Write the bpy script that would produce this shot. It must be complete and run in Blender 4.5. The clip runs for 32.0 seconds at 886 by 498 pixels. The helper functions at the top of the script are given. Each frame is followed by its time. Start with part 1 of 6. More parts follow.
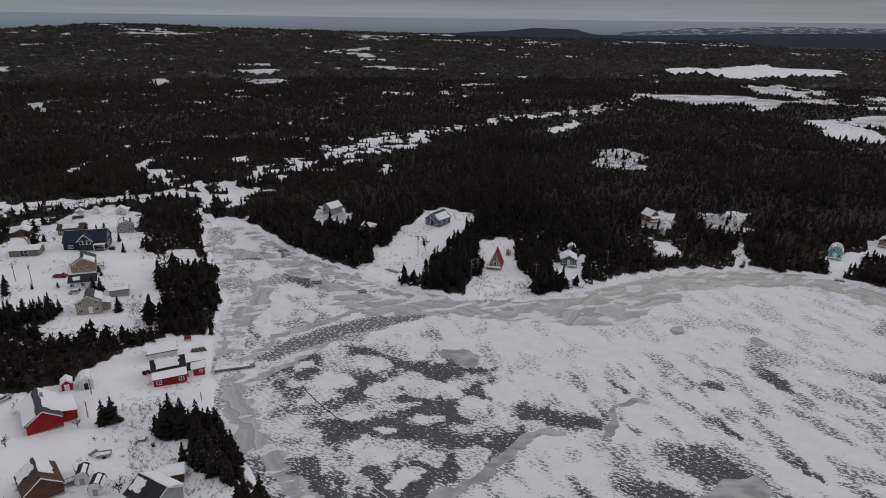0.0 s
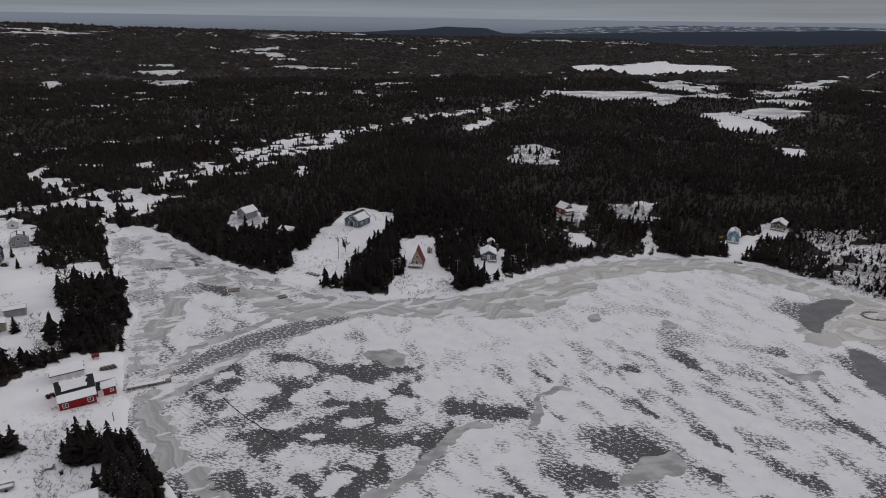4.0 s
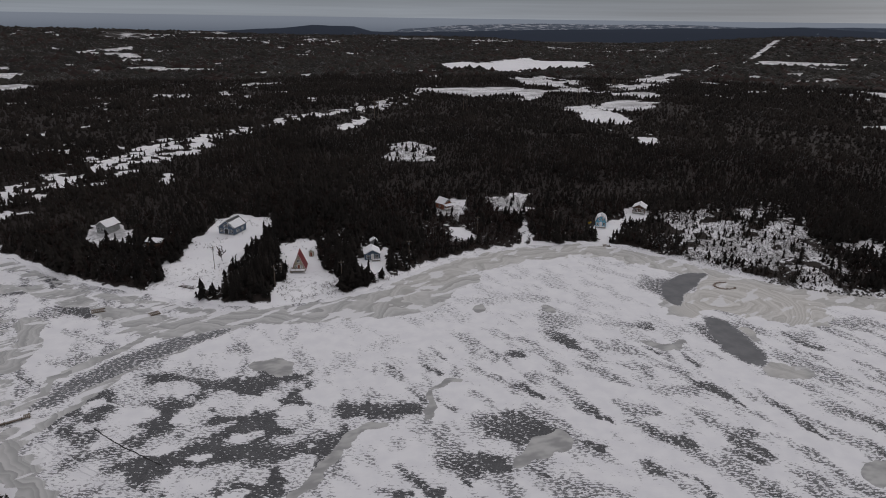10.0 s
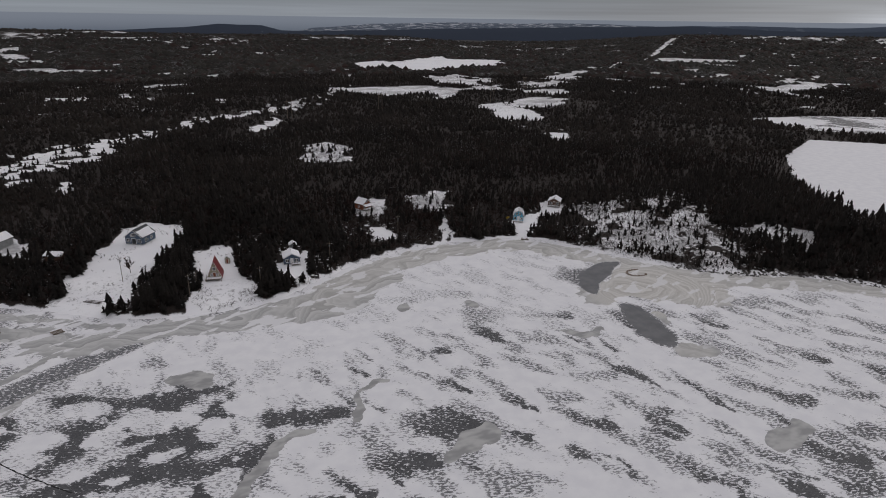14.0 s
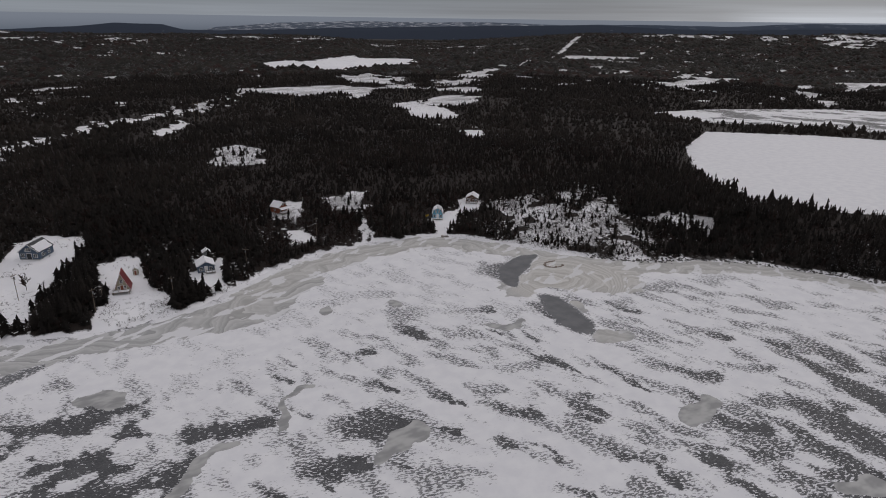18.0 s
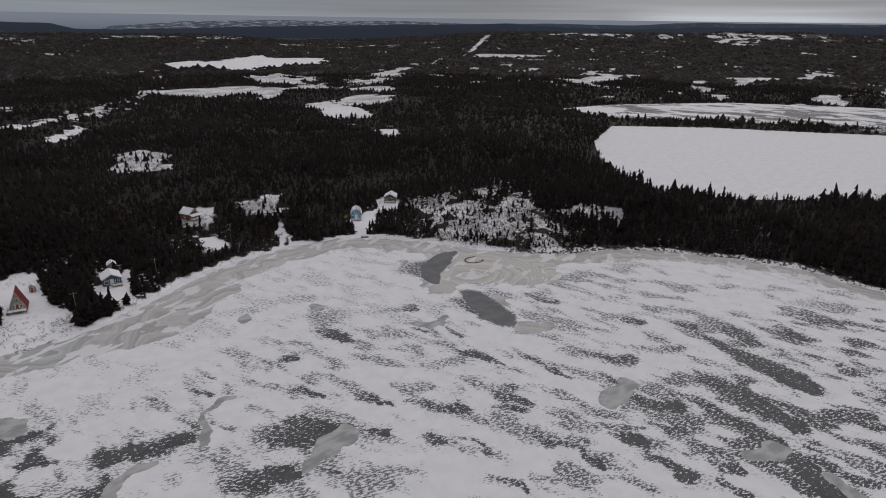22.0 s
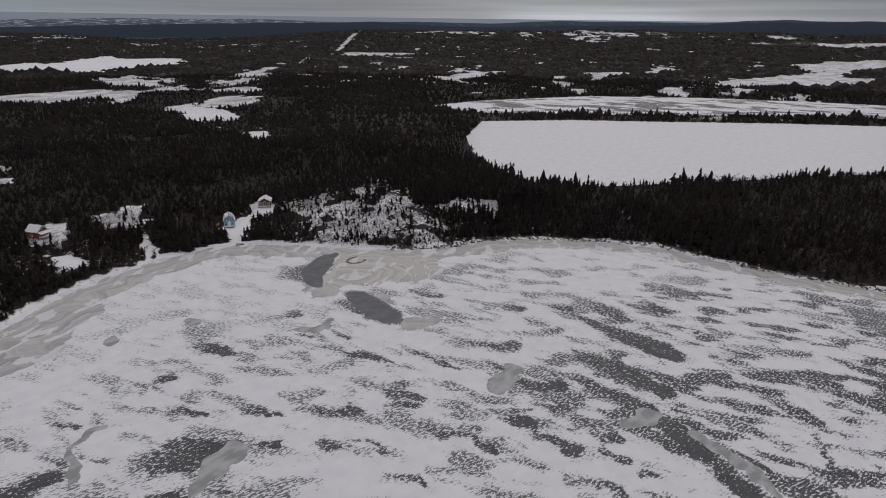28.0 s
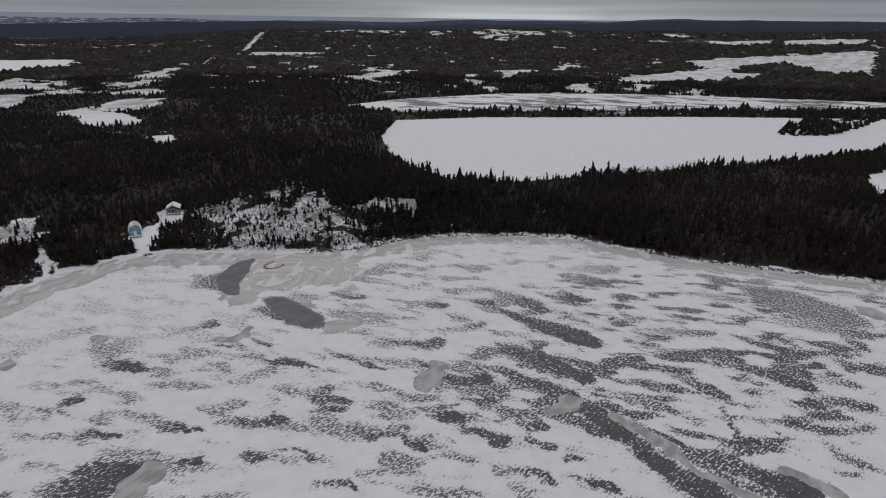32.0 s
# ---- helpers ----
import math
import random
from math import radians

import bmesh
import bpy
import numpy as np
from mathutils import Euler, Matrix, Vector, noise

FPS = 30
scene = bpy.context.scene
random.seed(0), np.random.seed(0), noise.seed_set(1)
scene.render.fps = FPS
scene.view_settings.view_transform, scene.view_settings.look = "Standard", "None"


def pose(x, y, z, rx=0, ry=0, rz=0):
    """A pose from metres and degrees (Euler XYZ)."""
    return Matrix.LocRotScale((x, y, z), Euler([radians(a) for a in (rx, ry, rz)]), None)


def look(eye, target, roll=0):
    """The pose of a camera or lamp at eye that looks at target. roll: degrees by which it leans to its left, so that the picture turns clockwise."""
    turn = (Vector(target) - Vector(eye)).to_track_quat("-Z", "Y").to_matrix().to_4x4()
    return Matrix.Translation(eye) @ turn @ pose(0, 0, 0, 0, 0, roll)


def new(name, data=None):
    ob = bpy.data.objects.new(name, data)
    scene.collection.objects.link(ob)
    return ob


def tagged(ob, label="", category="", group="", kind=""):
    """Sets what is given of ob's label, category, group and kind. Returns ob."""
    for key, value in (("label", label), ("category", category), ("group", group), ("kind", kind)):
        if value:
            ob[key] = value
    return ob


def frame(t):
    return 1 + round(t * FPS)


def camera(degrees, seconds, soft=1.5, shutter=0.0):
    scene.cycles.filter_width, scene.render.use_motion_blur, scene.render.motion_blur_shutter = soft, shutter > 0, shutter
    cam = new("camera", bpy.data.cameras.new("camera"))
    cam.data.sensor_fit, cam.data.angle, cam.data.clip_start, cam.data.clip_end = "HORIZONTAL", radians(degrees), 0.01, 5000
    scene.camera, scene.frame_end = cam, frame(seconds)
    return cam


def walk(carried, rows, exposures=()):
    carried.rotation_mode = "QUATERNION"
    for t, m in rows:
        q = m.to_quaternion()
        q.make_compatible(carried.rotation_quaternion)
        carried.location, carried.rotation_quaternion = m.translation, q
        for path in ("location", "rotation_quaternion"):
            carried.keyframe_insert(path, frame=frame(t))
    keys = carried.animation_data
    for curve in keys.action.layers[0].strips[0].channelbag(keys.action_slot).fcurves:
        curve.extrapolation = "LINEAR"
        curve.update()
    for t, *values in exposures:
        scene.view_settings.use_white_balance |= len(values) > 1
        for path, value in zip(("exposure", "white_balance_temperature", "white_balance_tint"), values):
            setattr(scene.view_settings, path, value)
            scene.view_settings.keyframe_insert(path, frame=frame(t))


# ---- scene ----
# A frozen lake among wooded hills, seen by a drone that hovers over the ice and turns slowly to its right.
# x: to the right of the first view, y: ahead; the ice is at z = 0.

# ---- camera ----
EYE, PITCH, ROLL = 85.0, -19.72, 0.78
TURNED = (0, 7.58, 15.05, 22.54, 30.12, 37.73, 45.35, 52.9, 60.55)  # degrees to the right, every four seconds
cam = camera(70.0, 32.0, soft=1.0)
walk(cam, [(4 * i, pose(0.3, 0.2, EYE, 90 + PITCH, 0, -a) @ pose(0, 0, 0, 0, 0, ROLL)) for i, a in enumerate(TURNED)], [(0, -0.10, 6390, 10.6), (10, -0.10, 6500, 12), (27, -0.10, 6500, 12), (32, -0.10, 6430, 12)])

# ---- world and light: a grey winter overcast, brighter overhead, the sun low behind the cloud ----
SUN_BEARING, SUN_UP = 65.0, 24.0


def tree_of(owner):
    owner.use_nodes = True
    owner.node_tree.nodes.clear()
    return owner.node_tree


class Net:
    """Short hand for a node tree."""

    def __init__(self, owner):
        self.tree = tree_of(owner)

    def add(self, kind, props=None, **sockets):
        node = self.tree.nodes.new(kind)
        for key, v in (props or {}).items():
            if key == "operation":
                node.operation = v
            elif key == "use_clamp":
                node.use_clamp = v
            elif key == "interpolation_type":
                node.interpolation_type = v
            elif key == "data_type":
                node.data_type = v
            elif key == "vector_type":
                node.vector_type = v
            elif key == "attribute_name":
                node.attribute_name = v
        for key, v in sockets.items():
            key = int(key[1:]) if key[0] == "i" and key[1:].isdigit() else key.replace("_", " ")
            self.put(node.inputs[key], v)
        return node

    def put(self, socket, v):
        if isinstance(v, bpy.types.NodeSocket):
            self.tree.links.new(v, socket)
        elif isinstance(v, bpy.types.Node):
            self.tree.links.new(v.outputs[0], socket)
        elif isinstance(v, tuple) and len(v) == 3 and socket.type == "RGBA":
            socket.default_value = (*v, 1)
        else:
            socket.default_value = v

    def math(self, op, a, b=0.0, c=0.0, clamp=False):
        return self.add("ShaderNodeMath", {"operation": op, "use_clamp": clamp}, i0=a, i1=b, i2=c).outputs[0]

    def step(self, v, lo, hi):
        return self.add("ShaderNodeMapRange", {"interpolation_type": "SMOOTHSTEP"}, i0=v, i1=lo, i2=hi).outputs[0]

    def mix(self, f, a, b):
        node = self.add("ShaderNodeMix", {"data_type": "RGBA"})
        self.put(node.inputs[0], f), self.put(node.inputs[6], a), self.put(node.inputs[7], b)
        return node.outputs[2]

    def coords(self, size=(1, 1, 1), turn=0.0):
        """Places in the world in lumps of that many metres along axes turned by that angle."""
        place = self.add("ShaderNodeNewGeometry").outputs["Position"]
        return self.add("ShaderNodeMapping", {"vector_type": "TEXTURE"}, Vector=place, Rotation=(0, 0, turn), Scale=size).outputs[0]

    def noise(self, at, scale=1.0, detail=3.0, rough=0.55):
        return self.add("ShaderNodeTexNoise", None, Vector=at, Scale=scale, Detail=detail, Roughness=rough).outputs["Fac"]

    def named(self, name):
        return self.add("ShaderNodeAttribute", {"attribute_name": name}).outputs["Fac"]

    def surface(self, colour, rough=0.9, bump=None, strength=0.3, distance=0.1, metal=0.0, spec=0.3):
        b = self.add("ShaderNodeBsdfPrincipled", None, Base_Color=colour, Roughness=rough, Metallic=metal)
        self.put(b.inputs["Specular IOR Level"], spec)
        if bump is not None:
            self.put(b.inputs["Normal"], self.add("ShaderNodeBump", None, Strength=strength, Distance=distance, Height=bump))
        self.add("ShaderNodeOutputMaterial", None, Surface=b)


world = bpy.data.worlds.new("overcast")
scene.world = world
w = Net(world)
way = w.add("ShaderNodeTexCoord").outputs["Generated"]
parts = w.add("ShaderNodeSeparateXYZ", None, Vector=way)
up = w.math("MAXIMUM", parts.outputs[2], 0.0)
sheet = w.add("ShaderNodeMapping", None, Vector=way, Scale=(1.3, 1.3, 60.0)).outputs[0]
streak = w.noise(sheet, 1.7, 4.0, 0.5)
clouds = w.math("MULTIPLY_ADD", w.math("SUBTRACT", streak, 0.5), 0.8, 1.0)
lift = w.math("SUBTRACT", w.math("MULTIPLY_ADD", up, 0.50, 0.285), w.math("MULTIPLY", w.step(up, 0.004, 0.035), 0.075))
toward = (math.sin(radians(SUN_BEARING)) * 0.999, math.cos(radians(SUN_BEARING)) * 0.999, 0.03)
near_sun = w.add("ShaderNodeVectorMath", {"operation": "DOT_PRODUCT"}, i0=way, i1=toward).outputs["Value"]
glow = w.math("ADD", w.math("MULTIPLY", w.step(near_sun, 0.93, 1.0), 0.07), w.math("MULTIPLY", w.math("MULTIPLY", w.step(near_sun, 0.985, 1.0), w.step(up, 0.03, 0.006)), 0.22))
lift = w.math("ADD", lift, w.math("MULTIPLY", glow, clouds))
hue = w.mix(w.step(up, 0.02, 0.35), (0.90, 1.0, 1.12), (1.0, 0.985, 1.03))
grey = w.add("ShaderNodeVectorMath", {"operation": "SCALE"}, i0=hue)
w.put(grey.inputs["Scale"], w.math("MULTIPLY", lift, clouds))
sky = w.add("ShaderNodeTexSky")
sky.sky_type, sky.sun_disc, sky.sun_elevation, sky.sun_rotation = "NISHITA", False, radians(SUN_UP), radians(SUN_BEARING)
veil = w.add("ShaderNodeBackground", None, Color=grey.outputs[0], Strength=1.0)
clear = w.add("ShaderNodeBackground", None, Color=sky, Strength=0.05)
both = w.add("ShaderNodeMixShader", None, Fac=0.96)
w.put(both.inputs[1], clear.outputs[0]), w.put(both.inputs[2], veil.outputs[0])
w.add("ShaderNodeOutputWorld", None, Surface=both)

sun = new("sun", bpy.data.lights.new("sun", "SUN"))
sun.data.energy, sun.data.angle, sun.data.color = 0.5, radians(25), (1.0, 0.96, 0.9)
b_, u_ = radians(SUN_BEARING), radians(SUN_UP)
sun.matrix_world = look((math.sin(b_) * 900, math.cos(b_) * 900, 400), (0, 0, 0))


# ---- the lie of the land ----
SHORE_WEST = [(0, -160), (-12, 40), (-22, 80), (-31, 96), (-38, 105), (-47, 118), (-54, 131), (-57, 143), (-63, 159),
              (-67, 174), (-69, 186), (-79, 211), (-92, 234), (-103, 263), (-98, 273), (-85, 264), (-67, 242),
              (-55, 229), (-38, 215), (-27, 207), (-16, 200), (-6, 193), (9, 189), (27, 190), (41, 194), (54, 202)]
SHORE_EAST = [(67, 211), (79, 215), (93, 218), (113, 218), (136, 213), (148, 205), (158, 191), (167, 175), (175, 160),
              (184, 149), (195, 141), (209, 135), (221, 124), (231, 109), (240, 94), (247, 79), (246, 60), (245, 37),
              (249, 13), (252, -9), (258, -35), (250, -110), (120, -190)]
LAKE = np.array(SHORE_WEST + SHORE_EAST, float)
POND = np.array([(326, 222), (300, 190), (282, 156), (300, 126), (349, 83), (396, 46), (438, 8), (520, -46), (640, -90), (700, -61),
                 (660, 11), (607, 100), (544, 184), (501, 246), (445, 297), (372, 262)], float)
LONG_POND = np.array([(488, 396), (567, 382), (690, 317), (760, 222), (806, 125), (862, -75), (900, -160), (800, -130),
                      (770, -50), (655, 108), (555, 242), (492, 326)], float)


def smooth(a, b, v):
    v = np.clip((np.asarray(v, float) - a) / (b - a), 0, 1)
    return v * v * (3 - 2 * v)


def outside(poly, x, y):
    """Metres from a closed outline: positive outside it, negative within."""
    best, odd = np.full(x.shape, 1e9), np.zeros(x.shape, bool)
    for (ax, ay), (bx, by) in zip(poly, np.roll(poly, -1, 0)):
        dx, dy = bx - ax, by - ay
        f = np.clip(((x - ax) * dx + (y - ay) * dy) / (dx * dx + dy * dy), 0, 1)
        best = np.minimum(best, (x - ax - f * dx) ** 2 + (y - ay - f * dy) ** 2)
        if dy:
            odd ^= ((ay > y) != (by > y)) & (x < dx * (y - ay) / dy + ax)
    return np.where(odd, -1, 1) * np.sqrt(best)


def beside(line, x, y):
    """Metres from an open line."""
    best = np.full(x.shape, 1e9)
    for (ax, ay), (bx, by) in zip(line[:-1], line[1:]):
        dx, dy = bx - ax, by - ay
        f = np.clip(((x - ax) * dx + (y - ay) * dy) / (dx * dx + dy * dy), 0, 1)
        best = np.minimum(best, (x - ax - f * dx) ** 2 + (y - ay - f * dy) ** 2)
    return np.sqrt(best)


def lattice(i, j, seed):
    v = np.sin(i * 127.1 + j * 311.7 + seed * 74.7) * 43758.5453
    return v - np.floor(v)


def value(x, y, size, seed=0):
    """Smooth noise from 0 to 1 with lumps of that many metres."""
    u, v = np.asarray(x, float) / size, np.asarray(y, float) / size
    i, j = np.floor(u), np.floor(v)
    fu, fv = u - i, v - j
    fu, fv = fu * fu * (3 - 2 * fu), fv * fv * (3 - 2 * fv)
    a = lattice(i, j, seed) * (1 - fu) + lattice(i + 1, j, seed) * fu
    b = lattice(i, j + 1, seed) * (1 - fu) + lattice(i + 1, j + 1, seed) * fu
    return a * (1 - fv) + b * fv


def fractal(x, y, size, seed=0):
    return (value(x, y, size, seed) * 4 + value(y, x, size / 2.1, seed + 3) * 2 + value(x, y, size / 4.3, seed + 7)) / 7


# height of the wooded ridge about two kilometres off, by bearing
RIDGE_AT = [-180, -60, -34, -28, -22, -14, -4, 5, 15, 23, 28, 33, 40, 46, 56, 66, 75, 84, 92, 110, 180]
RIDGE_HIGH = [30, 40, 47, 60, 60, 47, 40, 35, 32, 30, 12, 14, 40, 57, 56, 64, 58, 57, 66, 50, 30]
# the hills beyond it, tinted blue for haze
HILLS_AT = [-180, -60, -14, -4, 2, 4.5, 7.5, 11, 12.5, 15, 20, 27, 33, 38, 46, 52, 58, 66, 75, 84, 92, 110, 180]
HILLS_HIGH = [10, 10, -20, 15, 26, 38, 60, 56, 28, 22, 34, 45, 55, 72, 76, 64, 60, 72, 98, 112, 118, 80, 10]
BARRENS_AT = [-180, 12, 15, 20, 27, 33, 40, 46, 52, 180]
BARRENS_HIGH = [-30, -20, 40, 70, 82, 84, 84, 70, -20, -30]


def shore(x, y):
    """Metres from the uneven edge of the lake; negative on the ice."""
    return outside(LAKE, x, y) + 4.2 * (fractal(x, y, 11, 91) - 0.5) + 1.2 * (value(x, y, 2.6, 92) - 0.5)


def height(x, y):
    x, y = np.asarray(x, float), np.asarray(y, float)
    s, r = shore(x, y), np.hypot(x, y)
    bearing = np.degrees(np.arctan2(x, y))
    h = -0.9 + 1.5 * smooth(-2, 2.5, s) + 0.9 * smooth(1, 12, s) + 2.6 * smooth(8, 55, s) + 4.0 * smooth(40, 240, s)
    h = h + 2.6 * smooth(25, 130, s) * (fractal(x, y, 75, 1) - 0.45) * 2
    h = h + 9 * smooth(420, 1100, r) * (fractal(x, y, 420, 2) - 0.5) * 2 + 5 * smooth(500, 1500, r)
    up = np.interp(bearing, RIDGE_AT, RIDGE_HIGH) - 12
    h = h + up * np.exp(-(((r - 2250) / 620) ** 2)) * (0.82 + 0.36 * fractal(x, y, 260, 5))
    h = h - 30 * smooth(2700, 3600, r)
    for pond in (POND, LONG_POND):
        f = smooth(45, 4, outside(pond, x, y))
        h = h * (1 - f) + 7.4 * f
    return h

# ---- open ground: clearings, bogs, cut lines ----
OPEN = {
    "field": [(-30, 207), (-27, 229), (-20, 238), (-15, 256), (-9, 279), (2, 280), (17, 274), (13, 248), (5, 236), (-3, 222), (-9, 204), (-16, 199)],
    "red_roof_lot": [(13, 233), (20, 241), (28, 236), (26, 222), (31, 206), (29, 190), (10, 188), (10, 198), (14, 213)],
    "white_cabin_lot": [(43, 232), (55, 234), (53, 213), (59, 204), (44, 199), (40, 208), (41, 218)],
    "brown_cabin_lot": [(86, 272), (98, 278), (101, 268), (95, 246), (90, 248), (84, 258)],
    "slope": [(116, 276), (139, 279), (132, 262), (119, 250), (113, 260)],
    "path": [(119, 250), (123, 250), (119, 222), (114, 218)],
    "blue_lot": [(143, 231), (156, 234), (166, 241), (171, 247), (184, 248), (186, 236), (176, 229), (164, 224), (153, 215), (144, 208), (136, 212)],
    "slope_east": [(221, 178), (247, 178), (253, 157), (229, 140), (231, 152)],
    "village": [(-178, 238), (-162, 271), (-154, 285), (-131, 263), (-117, 236), (-98, 228), (-82, 216), (-99, 206), (-90, 182), (-80, 162), (-83, 157), (-93, 154), (-105, 151), (-116, 157), (-128, 160), (-158, 196)],
    "boat_landing": [(-112, 116), (-96, 127), (-88, 130), (-90, 137), (-84, 144), (-82, 153), (-76, 158), (-64, 161), (-50, 133), (-44, 112), (-32, 92), (-30, 60), (-90, 70)],
    "grey_cabin_lot": [(-68, 284), (-52, 292), (-43, 274), (-40, 258), (-26, 257), (-28, 247), (-42, 248), (-56, 262), (-64, 272)],
    "brook": [(-99, 266), (-108, 284), (-128, 322), (-150, 352), (-168, 354), (-166, 346), (-140, 322), (-116, 284), (-104, 262)],
    "mid_glade": [(101, 415), (119, 416), (129, 392), (115, 360), (108, 355), (96, 360), (85, 372)],
    "bog_west": [(-368, 1126), (-352, 1179), (-310, 1172), (-259, 1061), (-258, 937), (-222, 891), (-198, 795), (-217, 787), (-270, 924), (-331, 1044)],
    "bog_bend": [(-356, 1617), (-250, 1555), (-207, 1637), (-185, 1625), (-168, 1476), (-113, 1276), (-97, 1148), (-17, 1101), (-17, 1074), (-83, 1098), (-144, 1131), (-198, 1162), (-160, 1262), (-193, 1427), (-283, 1516)],
    "far_lake": [(380, 1176), (435, 1189), (462, 1140), (707, 1435), (652, 1304), (739, 1201), (633, 1038), (533, 984), (452, 898), (401, 899), (384, 948), (327, 998)],
    "bog_flat": [(361, 624), (426, 657), (453, 617), (440, 578), (387, 524), (350, 509), (341, 519), (347, 555)],
    "bog_tail": [(321, 577), (339, 591), (325, 508), (315, 448), (302, 404), (274, 366), (279, 389), (292, 447), (307, 530)],
    "cut_line": [(906, 981), (1147, 1199), (1780, 1724), (1791, 1708), (1144, 1173), (914, 974)],
    "cut_foot": [(733, 866), (878, 1003), (864, 975), (738, 858)],
    "bog_mid": [(822, 724), (845, 682), (746, 576), (867, 634), (953, 626), (881, 554), (782, 525), (698, 515), (704, 542), (767, 645)],
    "bog_fan": [(863, 466), (941, 467), (1045, 402), (1205, 419), (1202, 368), (1015, 343), (940, 389), (789, 354), (716, 317), (689, 334), (741, 384)],
    "pond_east": [(910, 255), (1112, 239), (1243, 190), (1346, 107), (1213, 112), (1214, 60), (1081, 75), (937, 163), (828, 191)],
    "bay_east": [(1364, 247), (1476, 195), (1631, 55), (1784, -127), (1140, -89), (1256, -60), (1284, 5), (1427, 64), (1247, 135), (1244, 181)],
    "bay_far": [(1918, 96), (1943, -77), (1961, -125), (1823, -74), (1802, 77)],
    "pole_line": [(987, 1036), (1087, 977), (1117, 871), (1084, 845), (983, 882), (892, 936)],
    "bog_long": [(229, 743), (279, 764), (333, 729), (353, 676), (389, 673), (426, 710), (376, 639), (322, 580), (292, 559), (272, 595), (251, 653)],
    "bog_upper": [(387, 829), (442, 849), (454, 788), (396, 693), (340, 652), (311, 666), (319, 715), (361, 722)],
    "bog_slope": [(469, 698), (541, 764), (692, 884), (640, 810), (526, 705), (474, 668), (450, 663)],
    "road_glade": [(-60, 386), (-61, 450), (-35, 454), (-9, 482), (-7, 451), (-21, 400), (-43, 380)],
    "road_end": [(74, 457), (89, 522), (115, 543), (108, 510), (83, 450)],
    "brook_glade": [(-182, 359), (-171, 384), (-153, 350), (-128, 310), (-138, 312), (-153, 320)],
    "bay_farther": [(1903, 260), (1971, 113), (1848, 105), (1823, 246)],
    "barren_a": [(1776, 1450), (1763, 1310), (1514, 1111), (1483, 1162)],
    "barren_b": [(1805, 1273), (1786, 1151), (1608, 1033), (1568, 1083)],
    "barren_c": [(1785, 1077), (1930, 1067), (1594, 881), (1587, 948)],
    "barren_d": [(1941, 1047), (2000, 936), (1830, 773), (1584, 684), (1606, 801)],
    "barren_e": [(-519, 2053), (-392, 1984), (-379, 1916), (-484, 1911)],
    "barren_f": [(-206, 2099), (-89, 2083), (-82, 1912), (-185, 1884)],
    "barren_g": [(4, 2145), (141, 1957), (123, 1718), (10, 1830)],
    "barren_h": [(220, 2077), (384, 2092), (343, 1868), (205, 1798)],
    "barren_i": [(908, 2309), (1111, 2494), (1255, 2492), (1219, 2540), (820, 1858), (749, 1904)],
    "barren_j": [(-991, 1652), (-932, 1696), (-905, 1645), (-894, 1528)],
    "barren_k": [(-895, 1813), (-811, 1963), (-728, 1757), (-800, 1722)],
    "east_glade": [(433, -36), (452, -58), (380, -56), (388, -38)],
    "village_north": [(-164, 243), (-158, 249), (-162, 264), (-158, 274), (-150, 275), (-144, 280), (-130, 262), (-113, 227), (-133, 222), (-151, 220)],
    "cabin_path": [(98, 279), (104, 275), (96, 251), (92, 248), (94, 260)],
    "slope_path": [(119, 246), (124, 246), (114, 220), (111, 220)],
    "shore_gap": [(86, 241), (96, 241), (93, 229), (83, 227)],
    "glade_west": [(-398, 611), (-389, 631), (-341, 551), (-340, 531)],
    "glade_far": [(-411, 907), (-389, 920), (-341, 810), (-353, 785)],
}
OPEN = {name: np.array(p, float) for name, p in OPEN.items()}
ROAD = [(-101, 290), (-103, 305), (-111, 322), (-97, 348), (-75, 367), (-63, 418), (-35, 457), (6, 487), (43, 525), (85, 559), (150, 627), (237, 760)]
WEST_ROAD = [(-101, 300), (-126, 301), (-156, 290), (-178, 281), (-193, 268), (-225, 250)]
REGROWTH = np.array([(180, 232), (205, 232), (240, 222), (231, 200), (218, 174), (207, 152), (194, 147), (182, 152), (164, 188)], float)


SPREAD = {"slope_east": -2, "path": -0.8, "mid_glade": -2.5, "bog_tail": 7, "pole_line": -6, "far_lake": -4, "pond_east": -10, "bay_east": -14, "bog_fan": -5, "blue_lot": -2.2, "brown_cabin_lot": -1.5, "field": -1.0, "grey_cabin_lot": -1.5, "brook": -1.0}  # how far a clearing reaches past its outline


def barren(x, y):
    """Stony, treeless tops of the far ridge."""
    r, bearing = np.hypot(x, y), np.degrees(np.arctan2(x, y))
    return smooth(0.53, 0.60, fractal(x, y, 120, 31) + 0.09 * smooth(45, 52, bearing) * smooth(72, 66, bearing)) * smooth(0.36, 0.5, fractal(x, y, 420, 32) + 0.16 * smooth(45, 52, bearing) * smooth(70, 64, bearing)) * smooth(1800, 1950, r) * smooth(2600, 2400, r)


